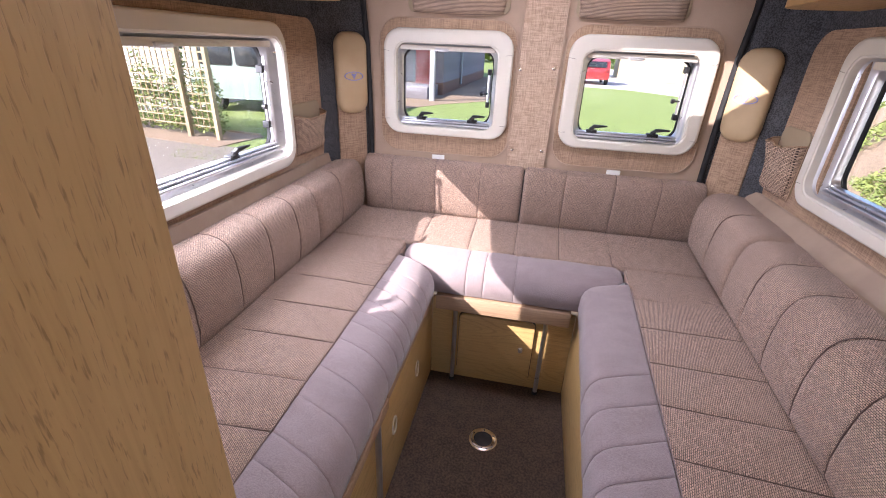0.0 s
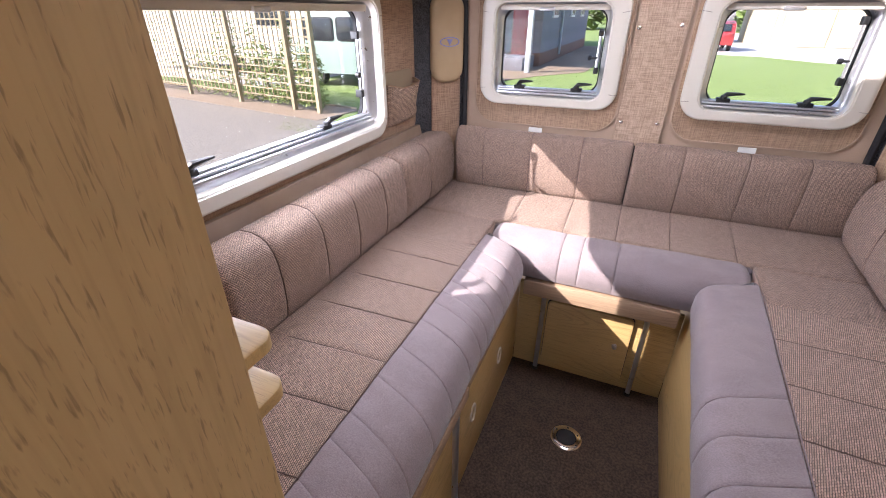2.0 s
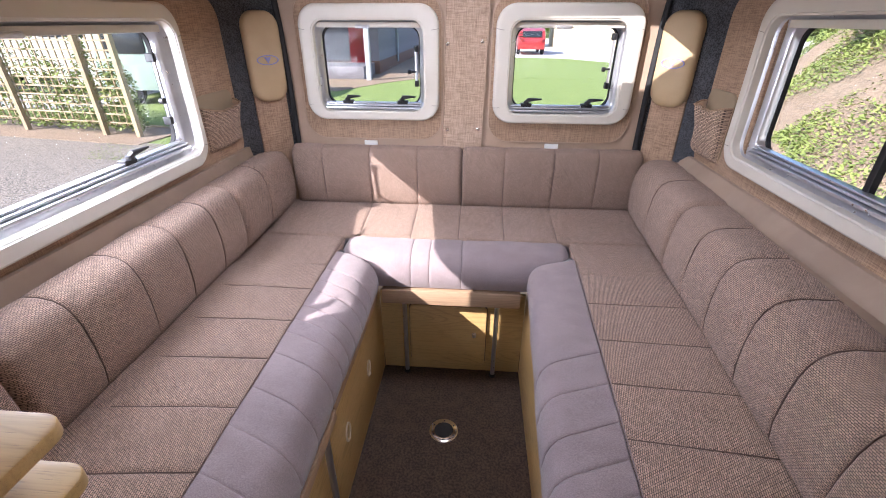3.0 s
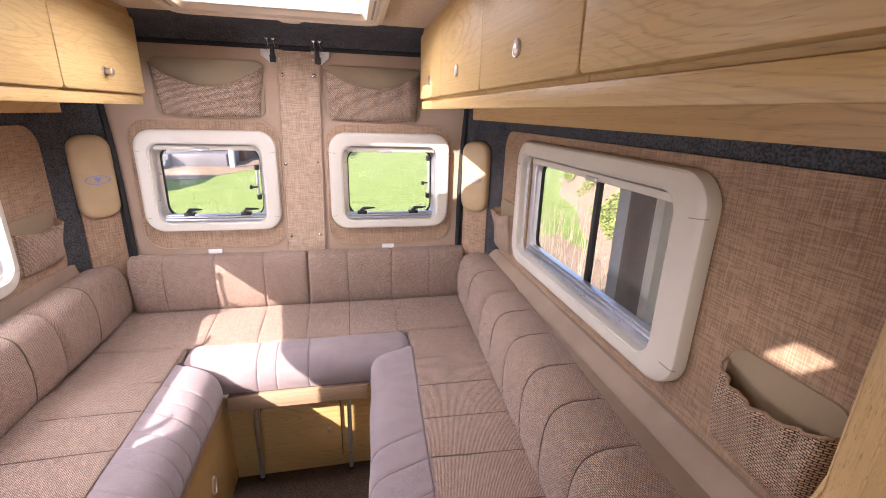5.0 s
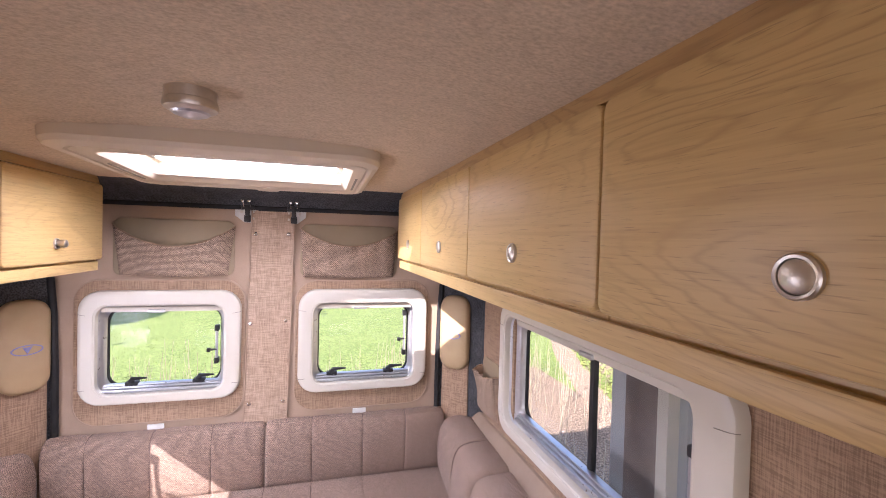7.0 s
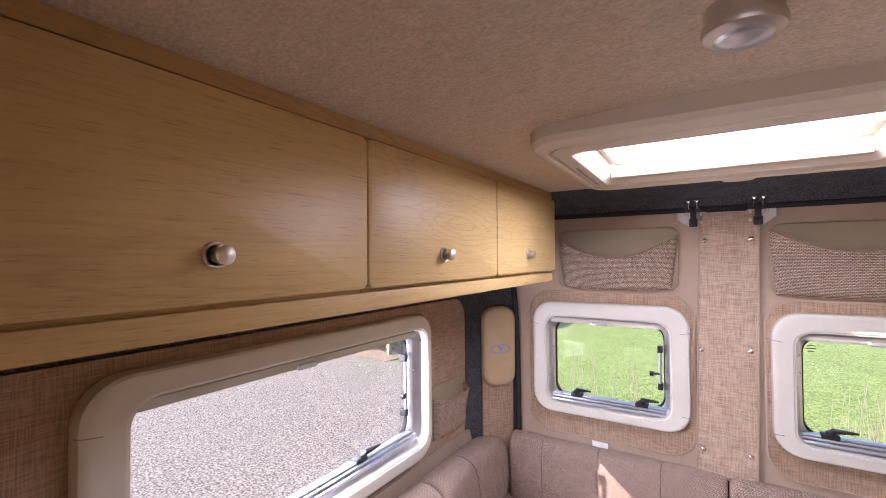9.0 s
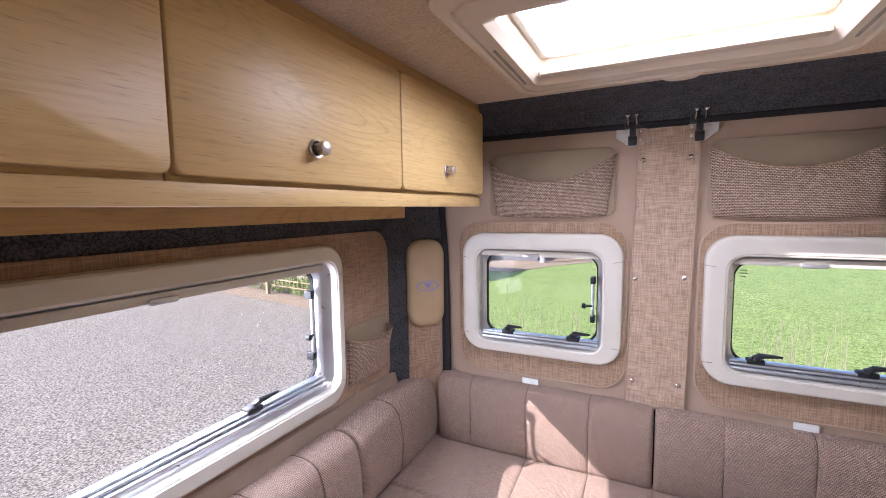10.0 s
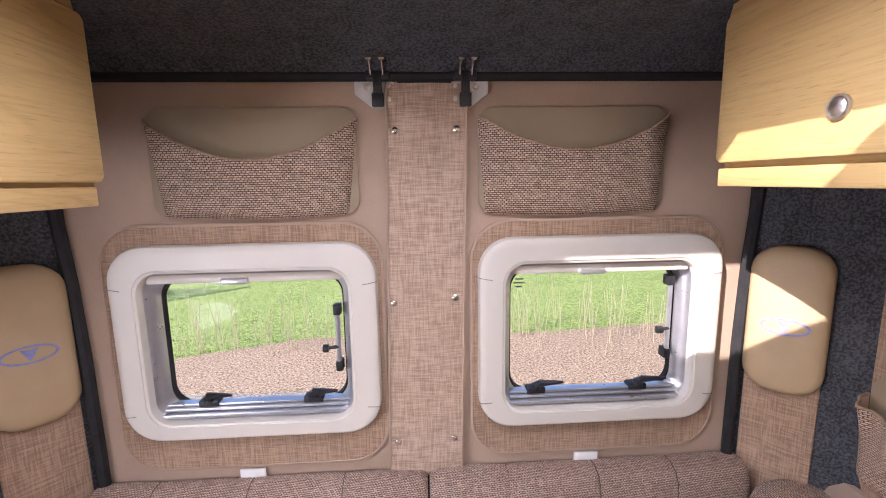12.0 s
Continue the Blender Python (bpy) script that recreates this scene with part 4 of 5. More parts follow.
# ---- pockets, strap, fittings ----
def pocket(place, u0, u1, v0, v1, sag, bulge, back_top, group, label, seed, slant=0.0, top_r=0.03):
    """A gathered fabric pocket with a sagging elastic top, on a vinyl backing."""
    c = place((u0 + u1) / 2, v0, 0)
    p = thing("pocket", c, label, "pocket", group)
    part("backing", slab(place, u0 + 0.002, u1 - 0.002, v0, back_top, top_r, -0.004, 0.002, 0.002), M_OLIVE, p, "olive vinyl backing")
    nu, nv = 40, 14
    rng = random.Random(seed)
    ph = [rng.uniform(0, 6.28) for _ in range(4)]

    def top(a):
        return v1 - sag * (1 - (2 * a - 1) ** 2)

    def at(a, b, off):
        v = v0 - 0.006 * math.sin(math.pi * a) + (top(a) - v0 + 0.006 * math.sin(math.pi * a)) * b
        edge = min(1.0, min(a, 1 - a) / 0.10) ** 0.5
        low = min(1.0, b / 0.18) ** 0.5
        wr = 0.20 * math.sin(a * 30 + ph[0]) * b + 0.12 * math.sin(a * 53 + ph[1]) * b ** 2 + 0.18 * math.sin(a * 7 + b * 5 + ph[2])
        d = 0.004 + edge * low * bulge * (0.75 + 0.35 * b + wr * 0.8)
        uu = u0 + (u1 - u0) * (a + slant * (1 - b) * (0.5 - a))
        return place(uu, v, d + off)

    bm = bmesh.new()
    layer = bm.loops.layers.uv.new("UVMap")
    fr = [[bm.verts.new(at(i / nu, j / nv, 0.0)) for j in range(nv + 1)] for i in range(nu + 1)]
    bk = [[bm.verts.new(at(i / nu, j / nv, -0.003)) for j in range(nv + 1)] for i in range(nu + 1)]
    for i in range(nu):
        for j in range(nv):
            f = bm.faces.new((fr[i][j], fr[i + 1][j], fr[i + 1][j + 1], fr[i][j + 1]))
            for lp, (ia, ib) in zip(f.loops, ((i, j), (i + 1, j), (i + 1, j + 1), (i, j + 1))):
                lp[layer].uv = (u0 + (u1 - u0) * ia / nu, (top(ia / nu) - v0) * ib / nv)
            bm.faces.new((bk[i][j], bk[i][j + 1], bk[i + 1][j + 1], bk[i + 1][j]))
        for j in (0, nv):
            bm.faces.new((fr[i][j], bk[i][j], bk[i + 1][j], fr[i + 1][j]))
    for i in (0, nu):
        for j in range(nv):
            bm.faces.new((fr[i][j], fr[i][j + 1], bk[i][j + 1], bk[i][j]))
    part("front", bm, M_POCKET, p, "coarse woven pocket front", 70)
    part("hem", tube([at(i / nu, 1.0, -0.001) for i in range(nu + 1)], 0.0030, 6), M_LINEN, p, "", 70)


pocket(on_rear, -0.545, -0.128, 1.512, 1.706, 0.082, 0.026, 1.728, "door pockets", "coarse woven pocket on the rear door above the window", 1, 0.12)
pocket(on_rear, 0.117, 0.522, 1.508, 1.708, 0.070, 0.026, 1.726, "door pockets", "coarse woven pocket on the rear door above the window", 2, 0.08)
pocket(on_left, -0.418, -0.190, 0.984, 1.136, 0.022, 0.032, 1.172, "wall pockets", "small gathered fabric pocket on the wall panel", 3, 0.05)
pocket(on_right, -0.345, -0.165, 0.970, 1.150, 0.02, 0.036, 1.192, "wall pockets", "small gathered fabric pocket on the wall panel", 4, 0.05)
pocket(on_right, -1.645, -1.435, 0.975, 1.138, 0.03, 0.030, 1.170, "wall pockets", "gathered fabric pocket beside the end panel", 5, 0.05)

st = thing("door_strap", (0.005, 0.0, 0.91), "slubbed fabric cover strip snapped over the door joint", "cover strip")
nv, nu = 46, 8
grid = []
for j in range(nv + 1):
    z = 0.908 + (1.772 - 0.908) * j / nv
    row = []
    for i in range(nu + 1):
        a = i / nu
        xl, xr = -0.087 + 0.020 * j / nv, 0.078 + 0.018 * j / nv
        wr = 0.0030 * noise.noise(Vector((a * 2.5 + z * 3, z * 11, 1.7))) + 0.0015 * noise.noise(Vector((a * 9, z * 40, 4.1)))
        row.append((xl + (xr - xl) * a, -0.006 - 0.004 * math.sin(math.pi * a) - wr * 1.6, z))
    grid.append(row)
bm = bmesh.new()
f1 = [[bm.verts.new(p) for p in r] for r in grid]
f2 = [[bm.verts.new((p[0], p[1] + 0.004, p[2])) for p in r] for r in grid]
for j in range(nv):
    for i in range(nu):
        bm.faces.new((f1[j][i], f1[j][i + 1], f1[j + 1][i + 1], f1[j + 1][i]))
        bm.faces.new((f2[j][i], f2[j + 1][i], f2[j + 1][i + 1], f2[j][i + 1]))
    for i in (0, nu):
        bm.faces.new((f1[j][i], f1[j + 1][i], f2[j + 1][i], f2[j][i]))
for i in range(nu):
    for j in (0, nv):
        bm.faces.new((f1[j][i], f2[j][i], f2[j][i + 1], f1[j][i + 1]))
part("strip", bm, M_STRAP, st, "", 60)
part("piping", tube([(-0.0865 + 0.020 * k / 10, -0.008, 0.908 + 0.864 * k / 10) for k in range(11)], 0.003, 6), M_TRIM, st)
part("piping", tube([(0.0775 + 0.018 * k / 10, -0.008, 0.908 + 0.864 * k / 10) for k in range(11)], 0.003, 6), M_TRIM, st)
for x, z in ((-0.052, 1.680), (0.073, 1.682), (-0.066, 1.319), (0.067, 1.328), (-0.066, 0.994), (0.062, 0.998)):
    part("snap", lathe([(0.0075, -0.006), (0.007, -0.011), (0.004, -0.013), (0.0, -0.0135)], (x, 0.0, z), "Y", 14), M_CHROME, st, "chrome press stud")

for s, x0 in ((-1, -0.118), (1, 0.126)):
    h = thing("door_catch", (x0, 0.0, 1.74), "zinc door catch plate with a black latch", "door catch", "door catches")
    pl = [(-0.012, 1.782), (-0.012, 1.752), (0.022, 1.726), (0.062, 1.724), (0.066, 1.774), (0.05, 1.784)]
    bm = loft([[(x0 - s * u, y, z) for u, z in pl] for y in (0.006, -0.003)])
    part("plate", bm, M_ZINC, h)
    for u, z in ((0.012, 1.766), (0.055, 1.768), (0.055, 1.742)):
        part("screw", lathe([(0.006, -0.003), (0.005, -0.006), (0.0, -0.0065)], (x0 - s * u, 0, z), "Y", 10), M_STEEL, h)
    part("latch", merge(box(x0 - s * 0.046, x0 - s * 0.022, -0.014, -0.002, 1.726, 1.754, 0.003), box(x0 - s * 0.043, x0 - s * 0.026, -0.019, -0.004, 1.750, 1.790, 0.003), box(x0 - s * 0.060, x0 - s * 0.012, -0.018, 0.0, 1.776, 1.795, 0.004)), M_BLACK, h, "black latch")
    for u in (0.022, 0.046):
        x = x0 - s * u
        part("rod", tube([(x, -0.010, 1.782), (x, -0.030, 1.800), (x, -0.048, 1.809)], 0.003, 8), M_CHROME, h, "chrome rod")
        part("eyelet", lathe([(0.006, 0.0), (0.006, -0.003), (0.0, -0.004)], (x, -0.050, 1.809), "Y", 10), M_CHROME, h)
    part("striker", box(x0 - s * 0.072, x0 + s * 0.008, -0.046, -0.038, 1.822, 1.826, 0.001), M_STEEL, h)
solo("door_lock_case", box(-0.045, 0.065, -0.006, 0.004, 1.764, 1.784, 0.004), M_BLACK, "black lock case between the rear doors", "lock")
for x in (-0.397, 0.373):
    solo("label", box(x - 0.028, x + 0.028, -0.002, 0.004, 0.905, 0.940, 0.001), M_WHITE, "small white label tucked behind the backrest", "label", group="white labels")
solo("sticker", slab(on_left, -1.285, -1.240, 1.078, 1.100, 0.006, -0.0419, -0.0412, 0.0002), M_STICK, "small blue sticker on the side window pane", "sticker")
gm = thing("glazing_mark", (0.218, 0.04, 1.34), "small pale green glazing mark on the rear pane", "glazing mark")
for z, w in ((1.352, 0.010), (1.343, 0.013), (1.334, 0.008)):
    part("line", slab(on_rear, 0.218 - w, 0.218 + w, z, z + 0.003, 0.001, -0.0419, -0.0414, 0.0001), M_MARK, gm)


# ---- outside ----
GZ = -0.55
M_GRASS = mat("lawn", (0.24, 0.31, 0.09), (0.13, 0.20, 0.045), 0.95, scale=1.6, fine=0.75, bump=0.9, bump_scale=30, speck=0.15)
M_GRAVEL = mat("gravel", (0.27, 0.232, 0.19), (0.165, 0.145, 0.126), 0.95, scale=1.2, fine=0.95, bump=1.0, bump_scale=46, speck=0.12)
M_CHIPS = mat("leaf_litter", (0.34, 0.25, 0.175), (0.18, 0.13, 0.09), 0.95, scale=5, fine=0.85, bump=1.0, bump_scale=38, speck=0.15)
M_FENCE = mat("weathered_softwood", (0.42, 0.33, 0.21), (0.33, 0.26, 0.17), 0.85, scale=6, vary=0.4)
M_LEAF = mat("foliage", (0.13, 0.20, 0.045), (0.22, 0.28, 0.08), 0.7, scale=5)
M_IVY = mat("ivy_foliage", (0.30, 0.36, 0.10), (0.17, 0.23, 0.06), 0.6, scale=4)
M_STEM = mat("dry_stems", (0.52, 0.45, 0.33), (0.40, 0.34, 0.24), 0.9, scale=9)
M_WEATHER = mat("grey_weatherboard", (0.25, 0.24, 0.26), (0.19, 0.185, 0.20), 0.8, scale=2, vary=0.5)
M_CREAM = mat("cream_boarding", (0.62, 0.54, 0.38), (0.55, 0.47, 0.33), 0.8, scale=2, vary=0.4)
M_RED = mat("red_car_paint", (0.34, 0.032, 0.035), (0.31, 0.03, 0.032), 0.3, scale=3, coat=0.5)
M_BRICK = mat("brick_plinth", (0.25, 0.15, 0.11), (0.20, 0.12, 0.095), 0.9, scale=6, fine=0.4, bump_scale=30)
M_ROOF = mat("slate_roof", (0.10, 0.10, 0.11), (0.075, 0.075, 0.08), 0.8, scale=3)
M_DARKGLASS = mat("dark_glass", (0.03, 0.035, 0.04), (0.02, 0.025, 0.03), 0.08, scale=3)
M_GREEN = mat("pale_green_paint", (0.28, 0.37, 0.33), (0.26, 0.34, 0.30), 0.4, scale=2)
M_LINING = mat("taupe_door_lining", (0.22, 0.18, 0.165), (0.19, 0.155, 0.145), 0.8, scale=5)
M_GREY = mat("grey_van_paint", (0.42, 0.44, 0.47), (0.40, 0.42, 0.45), 0.4, scale=3)


def poly_sheet(outline, z0, z1):
    return loft([[(x, y, z) for x, y in outline] for z in (z0, z1)])


bm = bmesh.new()
bmesh.ops.create_grid(bm, x_segments=40, y_segments=40, size=400)
bmesh.ops.translate(bm, verts=bm.verts, vec=(0, 0, GZ))
solo("ground", bm, M_GRASS, "green lawn reaching to the horizon", "lawn", "structure")
solo("road", poly_sheet([(-40, -30), (2.4, -30), (2.4, 3.2), (-3.0, 3.4), (-5.3, 5.35), (-40, 10.4)], GZ - 0.1, GZ + 0.012), M_GRAVEL, "pale gravel drive round the van", "drive", "structure")
solo("planting_bed", poly_sheet([(2.42, -30), (3.4, -30), (3.9, 5.0), (1.6, 4.75), (-1.5, 4.85), (-3.0, 4.3), (-3.1, 3.42), (2.42, 3.22)], GZ - 0.1, GZ + 0.025), M_CHIPS, "bed of brown leaf litter and wood chips", "bed", "structure")
solo("path", poly_sheet([(-9, 11.3), (-4.3, 12.1), (-3.4, 14.0), (-2.0, 15.9), (-1.7, 31), (-9, 31)], GZ - 0.1, GZ + 0.010), M_CHIPS, "worn earth strip beside the boarded house", "path", "structure")

M_CONCRETE = mat("pale_concrete", (0.66, 0.64, 0.61), (0.58, 0.56, 0.53), 0.9, scale=0.6, fine=0.3, bump_scale=30)
solo("pavement", poly_sheet([(-2.0, 27.6), (2.1, 27.1), (5.2, 26.4), (7.1, 23.8), (14, 22.0), (40, 30), (40, 60), (-6, 60)], GZ - 0.1, GZ + 0.012), M_CONCRETE, "pale hard yard beyond the lawn", "yard", "structure")
solo("yard", poly_sheet([(-45, 11.8), (-9.6, 8.3), (-10.5, 30), (-45, 45)], GZ - 0.1, GZ + 0.014), M_CONCRETE, "pale concrete yard behind the trellis", "yard", "structure")

M_RENDER = mat("white_render", (0.78, 0.77, 0.74), (0.72, 0.71, 0.68), 0.9, scale=0.7, fine=0.15, bump=0.4, bump_scale=40)
ob = thing("outbuilding", (-21, 17, GZ), "white rendered outbuilding behind the trellis", "building")
foot = [(-30, 16.6), (-12.7, 13.6), (-11.9, 18.0), (-29.2, 21.0)]
part("wall", loft([[(x, y, z) for x, y in foot] for z in (GZ, GZ + 2.9)]), M_RENDER, ob, "", 0)
ridge = [(-29.6, 18.8), (-12.3, 15.8), (-12.3, 15.8), (-29.6, 18.8)]
part("roof", loft([[(x * 1.0 + (x + 21) * 0.02, y + (y - 17.3) * 0.06, GZ + 2.86) for x, y in foot], [(x + (x + 21) * 0.02, y + (0.08 if i > 1 else 0), GZ + 4.5) for i, (x, y) in enumerate(ridge)]]), M_ROOF, ob, "slate roof", 0)

rng = random.Random(5)
# bank of leaf litter with ivy
def bank_edge(y):
    return 3.4 + 0.40 * max(0.0, y - 2.0)


def bank_rise(x, y):
    return 4.2 * (1 - math.exp(-max(0, x - bank_edge(y)) / 3.2)) * min(1, max(0.0, (13 - y) / 3.0))


bm = bmesh.new()
nx, ny = 24, 60
vv = []
for i in range(nx + 1):
    row = []
    for j in range(ny + 1):
        y = -14 + 27 * j / ny
        x = bank_edge(y) - 0.2 + 9 * i / nx
        rise = bank_rise(x, y)
        row.append(bm.verts.new((x + 0.3 * noise.noise(Vector((y * 0.5, 0, 3))), y, GZ - 0.02 + rise + 0.15 * noise.noise(Vector((x * 0.9, y * 0.9, 0))) * min(1, i / 3))))
    vv.append(row)
for i in range(nx):
    for j in range(ny):
        bm.faces.new((vv[i][j], vv[i + 1][j], vv[i + 1][j + 1], vv[i][j + 1]))
solo("bank", bm, M_CHIPS, "leaf-strewn earth bank beside the drive", "bank", "structure")


def leaves(n, where, size, seed, droop=0.8):
    r = random.Random(seed)
    verts, faces = [], []
    for _ in range(n):
        p = where(r)
        a, t = r.uniform(0, 6.28), r.uniform(-droop, droop)
        s = size * r.uniform(0.6, 1.4)
        d = Vector((math.cos(a), math.sin(a), t)).normalized() * s
        q = Vector((-math.sin(a), math.cos(a), r.uniform(-0.6, 0.6))).normalized() * s * 0.45
        k = len(verts)
        verts += [p - d, p + q, p + d * 0.9, p - q]
        faces.append((k, k + 1, k + 2, k + 3))
    me = bpy.data.meshes.new("leaves")
    me.from_pydata([tuple(v) for v in verts], [], faces)
    return me


def bank_point(r):
    y = r.uniform(-8, 12)
    x = bank_edge(y) + 0.1 + 6 * r.random() ** 1.3
    for _ in range(6):
        c = noise.noise(Vector((x * 0.8, y * 0.8, 7)))
        if c + r.uniform(-0.25, 0.25) > -0.12:
            break
        y = r.uniform(-8, 12)
        x = bank_edge(y) + 0.1 + 6 * r.random() ** 1.3
    rise = bank_rise(x, y)
    return Vector((x, y, GZ + rise + 0.05 + max(0, c) * 0.5 * r.random()))


def stuff(name, me, material, label, category):
    me.materials.append(material)
    return tagged(new(name, me), label, category, "", "stuff")


stuff("ivy", leaves(90000, bank_point, 0.036, 21), M_IVY, "green ivy scattered over the leaf bank", "ivy")


def hedge_point(r):
    y = r.uniform(-10, 12)
    z = 1.0 + 8.0 * r.random()
    return Vector((3.2 + bank_edge(y) + 2.2 * noise.noise(Vector((y * 0.5, z * 0.5, 2))) + r.uniform(-1.2, 1.2), y, z))


stuff("hedge", leaves(75000, hedge_point, 0.13, 22), M_LEAF, "bright leafy scrub at the top of the bank", "hedge")


def far_point(r):
    a = r.uniform(-0.55, 1.25)
    d = r.uniform(62, 75)
    h = 9 * (0.6 + 0.5 * noise.noise(Vector((a * 9, 0, 5)))) * r.random() ** 0.7
    return Vector((d * math.sin(a), d * math.cos(a), GZ + h))


stuff("woods", leaves(9000, far_point, 0.8, 23), M_LEAF, "distant belt of trees behind the yard", "woods")


def far_left(r):
    h = 7 * r.random() ** 0.7
    y = r.uniform(-10, 40)
    return Vector((-34 + r.uniform(-2, 2), y, GZ + h))


stuff("woods", leaves(5000, far_left, 0.6, 24), M_LEAF, "distant trees beyond the trellis", "woods")


def lawn_point(r):
    y = 4.4 + 12 * r.random() ** 1.7
    return Vector((r.uniform(-1.0, 1.0) * (3.5 + y * 0.6), y, GZ + 0.012))


stuff("grass", leaves(30000, lawn_point, 0.016, 25, 2.0), M_GRASS, "uneven blades of lawn grass", "grass")

# dry stems between the bed and the lawn
bm = bmesh.new()
for k in range(330):
    x, y = (rng.uniform(-3.2, 4.2), rng.gauss(4.6, 0.35)) if k < 200 else (rng.uniform(2.7, 3.7), rng.uniform(-2.5, 5.0))
    h, lx, ly = rng.uniform(0.25, 0.85), rng.uniform(-0.15, 0.15), rng.uniform(-0.1, 0.1)
    a = [bm.verts.new((x + 0.0048 * math.cos(k * 2.09), y + 0.0048 * math.sin(k * 2.09), GZ)) for k in range(3)]
    b = [bm.verts.new((x + lx * h + 0.0024 * math.cos(k * 2.09), y + ly * h + 0.0024 * math.sin(k * 2.09), GZ + h)) for k in range(3)]
    for k in range(3):
        bm.faces.new((a[k], a[(k + 1) % 3], b[(k + 1) % 3], b[k]))
tagged(part("dry_stems", bm, M_STEM, None, "", 0), "bare straw-coloured plant stems along the bed", "stems", "", "stuff")

# trellis fence
FA, FB = Vector((-6.17, 5.82, GZ)), Vector((-16.3, 7.30, GZ))
fd = (FB - FA).normalized()
fl = (FB - FA).length
fence = thing("trellis_fence", FA, "weathered wooden square trellis fence on posts", "fence")


def along(d, z, off=0.0):
    p = FA + fd * d
    return Vector((p.x - fd.y * off, p.y + fd.x * off, GZ + z))


def lath(d0, z0, d1, z1, w, off, name="lath", t=0.012):
    a, b = along(d0, z0, off), along(d1, z1, off)
    run = (b - a).normalized()
    side = run.cross(Vector((-fd.y, fd.x, 0))).normalized() * w / 2
    th = Vector((-fd.y, fd.x, 0)) * t
    part(name, loft([[p - side - th, p + side - th, p + side + th, p - side + th] for p in (a, b)]), M_FENCE, fence, "", 0)


for q in (0.04, 0.80, 2.68, 4.76, 6.8, 8.8):
    lath(q, 0, q, 2.35, 0.085, 0.0, "post", 0.04)
for i in range(12):
    lath(0, 0.25 + i * 0.155, fl, 0.25 + i * 0.155, 0.028, -0.05)
d = 0.15
while d < fl:
    lath(d, 0.2, d, 2.1, 0.022, -0.07)
    d += 0.155
solo("edging_board", loft([[along(q, z, o) for z, o in ((-0.02, -0.78), (0.06, -0.78), (0.06, -0.75), (-0.02, -0.75))] for q in (-0.3, 5, fl)]), M_FENCE, "low timber edging along the planting bed", "edging", smooth=0)


def climber(r):
    q = abs(r.gauss(0, 1)) * 2.2
    return along(min(q, 9), 0.1 + 2.05 * r.random() * (0.45 + 0.55 * abs(noise.noise(Vector((q * 1.7, 3, 0)))) * 2), -0.12 + r.uniform(-0.15, 0.1))


bed = [along(q, 0, o) for q, o in ((-0.4, -0.75), (fl, -0.75), (fl, 0.5), (-0.4, 0.5))]
solo("planting_bed", poly_sheet([(p.x, p.y) for p in bed], GZ - 0.1, GZ + 0.022), M_CHIPS, "narrow earth bed under the trellis", "bed", "structure")
stuff("climber", leaves(6500, climber, 0.045, 31), M_IVY, "leafy climber and shrubs along the trellis", "climber")

# parked caravan behind the trellis
cv = thing("caravan", (-10.6, 11.4, GZ), "long white caravan parked behind the trellis", "caravan")


def on_van(u, v, d):
    return (u, 10.4 - d, v)


part("body", loft([[(x, y, z) for x, z in rrect(-18.0, -9.75, GZ + 0.30, GZ + 2.6, 0.25)] for y in (10.4, 12.4)]), M_BODY, cv)
part("window", slab(on_van, -12.0, -10.6, GZ + 1.55, GZ + 2.2, 0.08, 0.0, 0.03), M_DARKGLASS, cv)
for x in (-12.2, -13.1):
    part("wheel", lathe([(0.0, -0.1), (0.3, -0.1), (0.32, -0.05), (0.32, 0.1), (0.0, 0.1)], (x, 10.5, GZ + 0.32), "Y", 20), M_RUBBER, cv)

# pale green camper van beside the caravan
cam_van = thing("camper_van", (-8.2, 10.0, GZ), "pale green camper van parked behind the trellis", "camper van")
vp = [(-9.55, 0.35), (-9.62, 1.0), (-9.45, 1.75), (-9.25, 2.05), (-8.9, 2.12), (-6.6, 2.12), (-6.2, 2.0), (-5.6, 1.25), (-5.35, 1.05), (-5.3, 0.4)]
vl = []
for y, ins in ((9.25, 0.08), (9.32, 0.0), (10.9, 0.0), (10.98, 0.08)):
    vl.append([(-7.5 + (x + 7.5) * (1 - ins * 0.3), y, GZ + 0.35 + (z - 0.35) * (1 - ins)) for x, z in vp])
part("body", loft(vl), M_GREEN, cam_van)


def on_camper(u, v, d):
    return (u, 9.25 - d, v)


for u0, u1 in ((-9.2, -8.15), (-8.05, -7.1), (-7.0, -6.2)):
    wdw = part("window", slab(on_camper, u0, u1, GZ + 1.22, GZ + 1.82, 0.10, -0.05, 0.02), M_RUBBER, cam_van, "dark rubber-framed side window")
    part("glass", slab(on_camper, u0 + 0.04, u1 - 0.04, GZ + 1.26, GZ + 1.78, 0.08, 0.0, 0.028), M_DARKGLASS, wdw)
for x in (-8.9, -6.2):
    wh = part("wheel", lathe([(0.0, -0.1), (0.28, -0.1), (0.32, -0.06), (0.32, 0.08), (0.0, 0.08)], (x, 9.36, GZ + 0.32), "Y", 20), M_RUBBER, cam_van, "black tyre")
    part("hub", lathe([(0.19, -0.10), (0.17, -0.125), (0.0, -0.13)], (x, 9.36, GZ + 0.32), "Y", 16), M_ALU, wh)
part("bumper", box(-9.70, -9.55, 9.3, 10.9, GZ + 0.4, GZ + 0.55, 0.03), M_ALU, cam_van, "pale metal bumper")

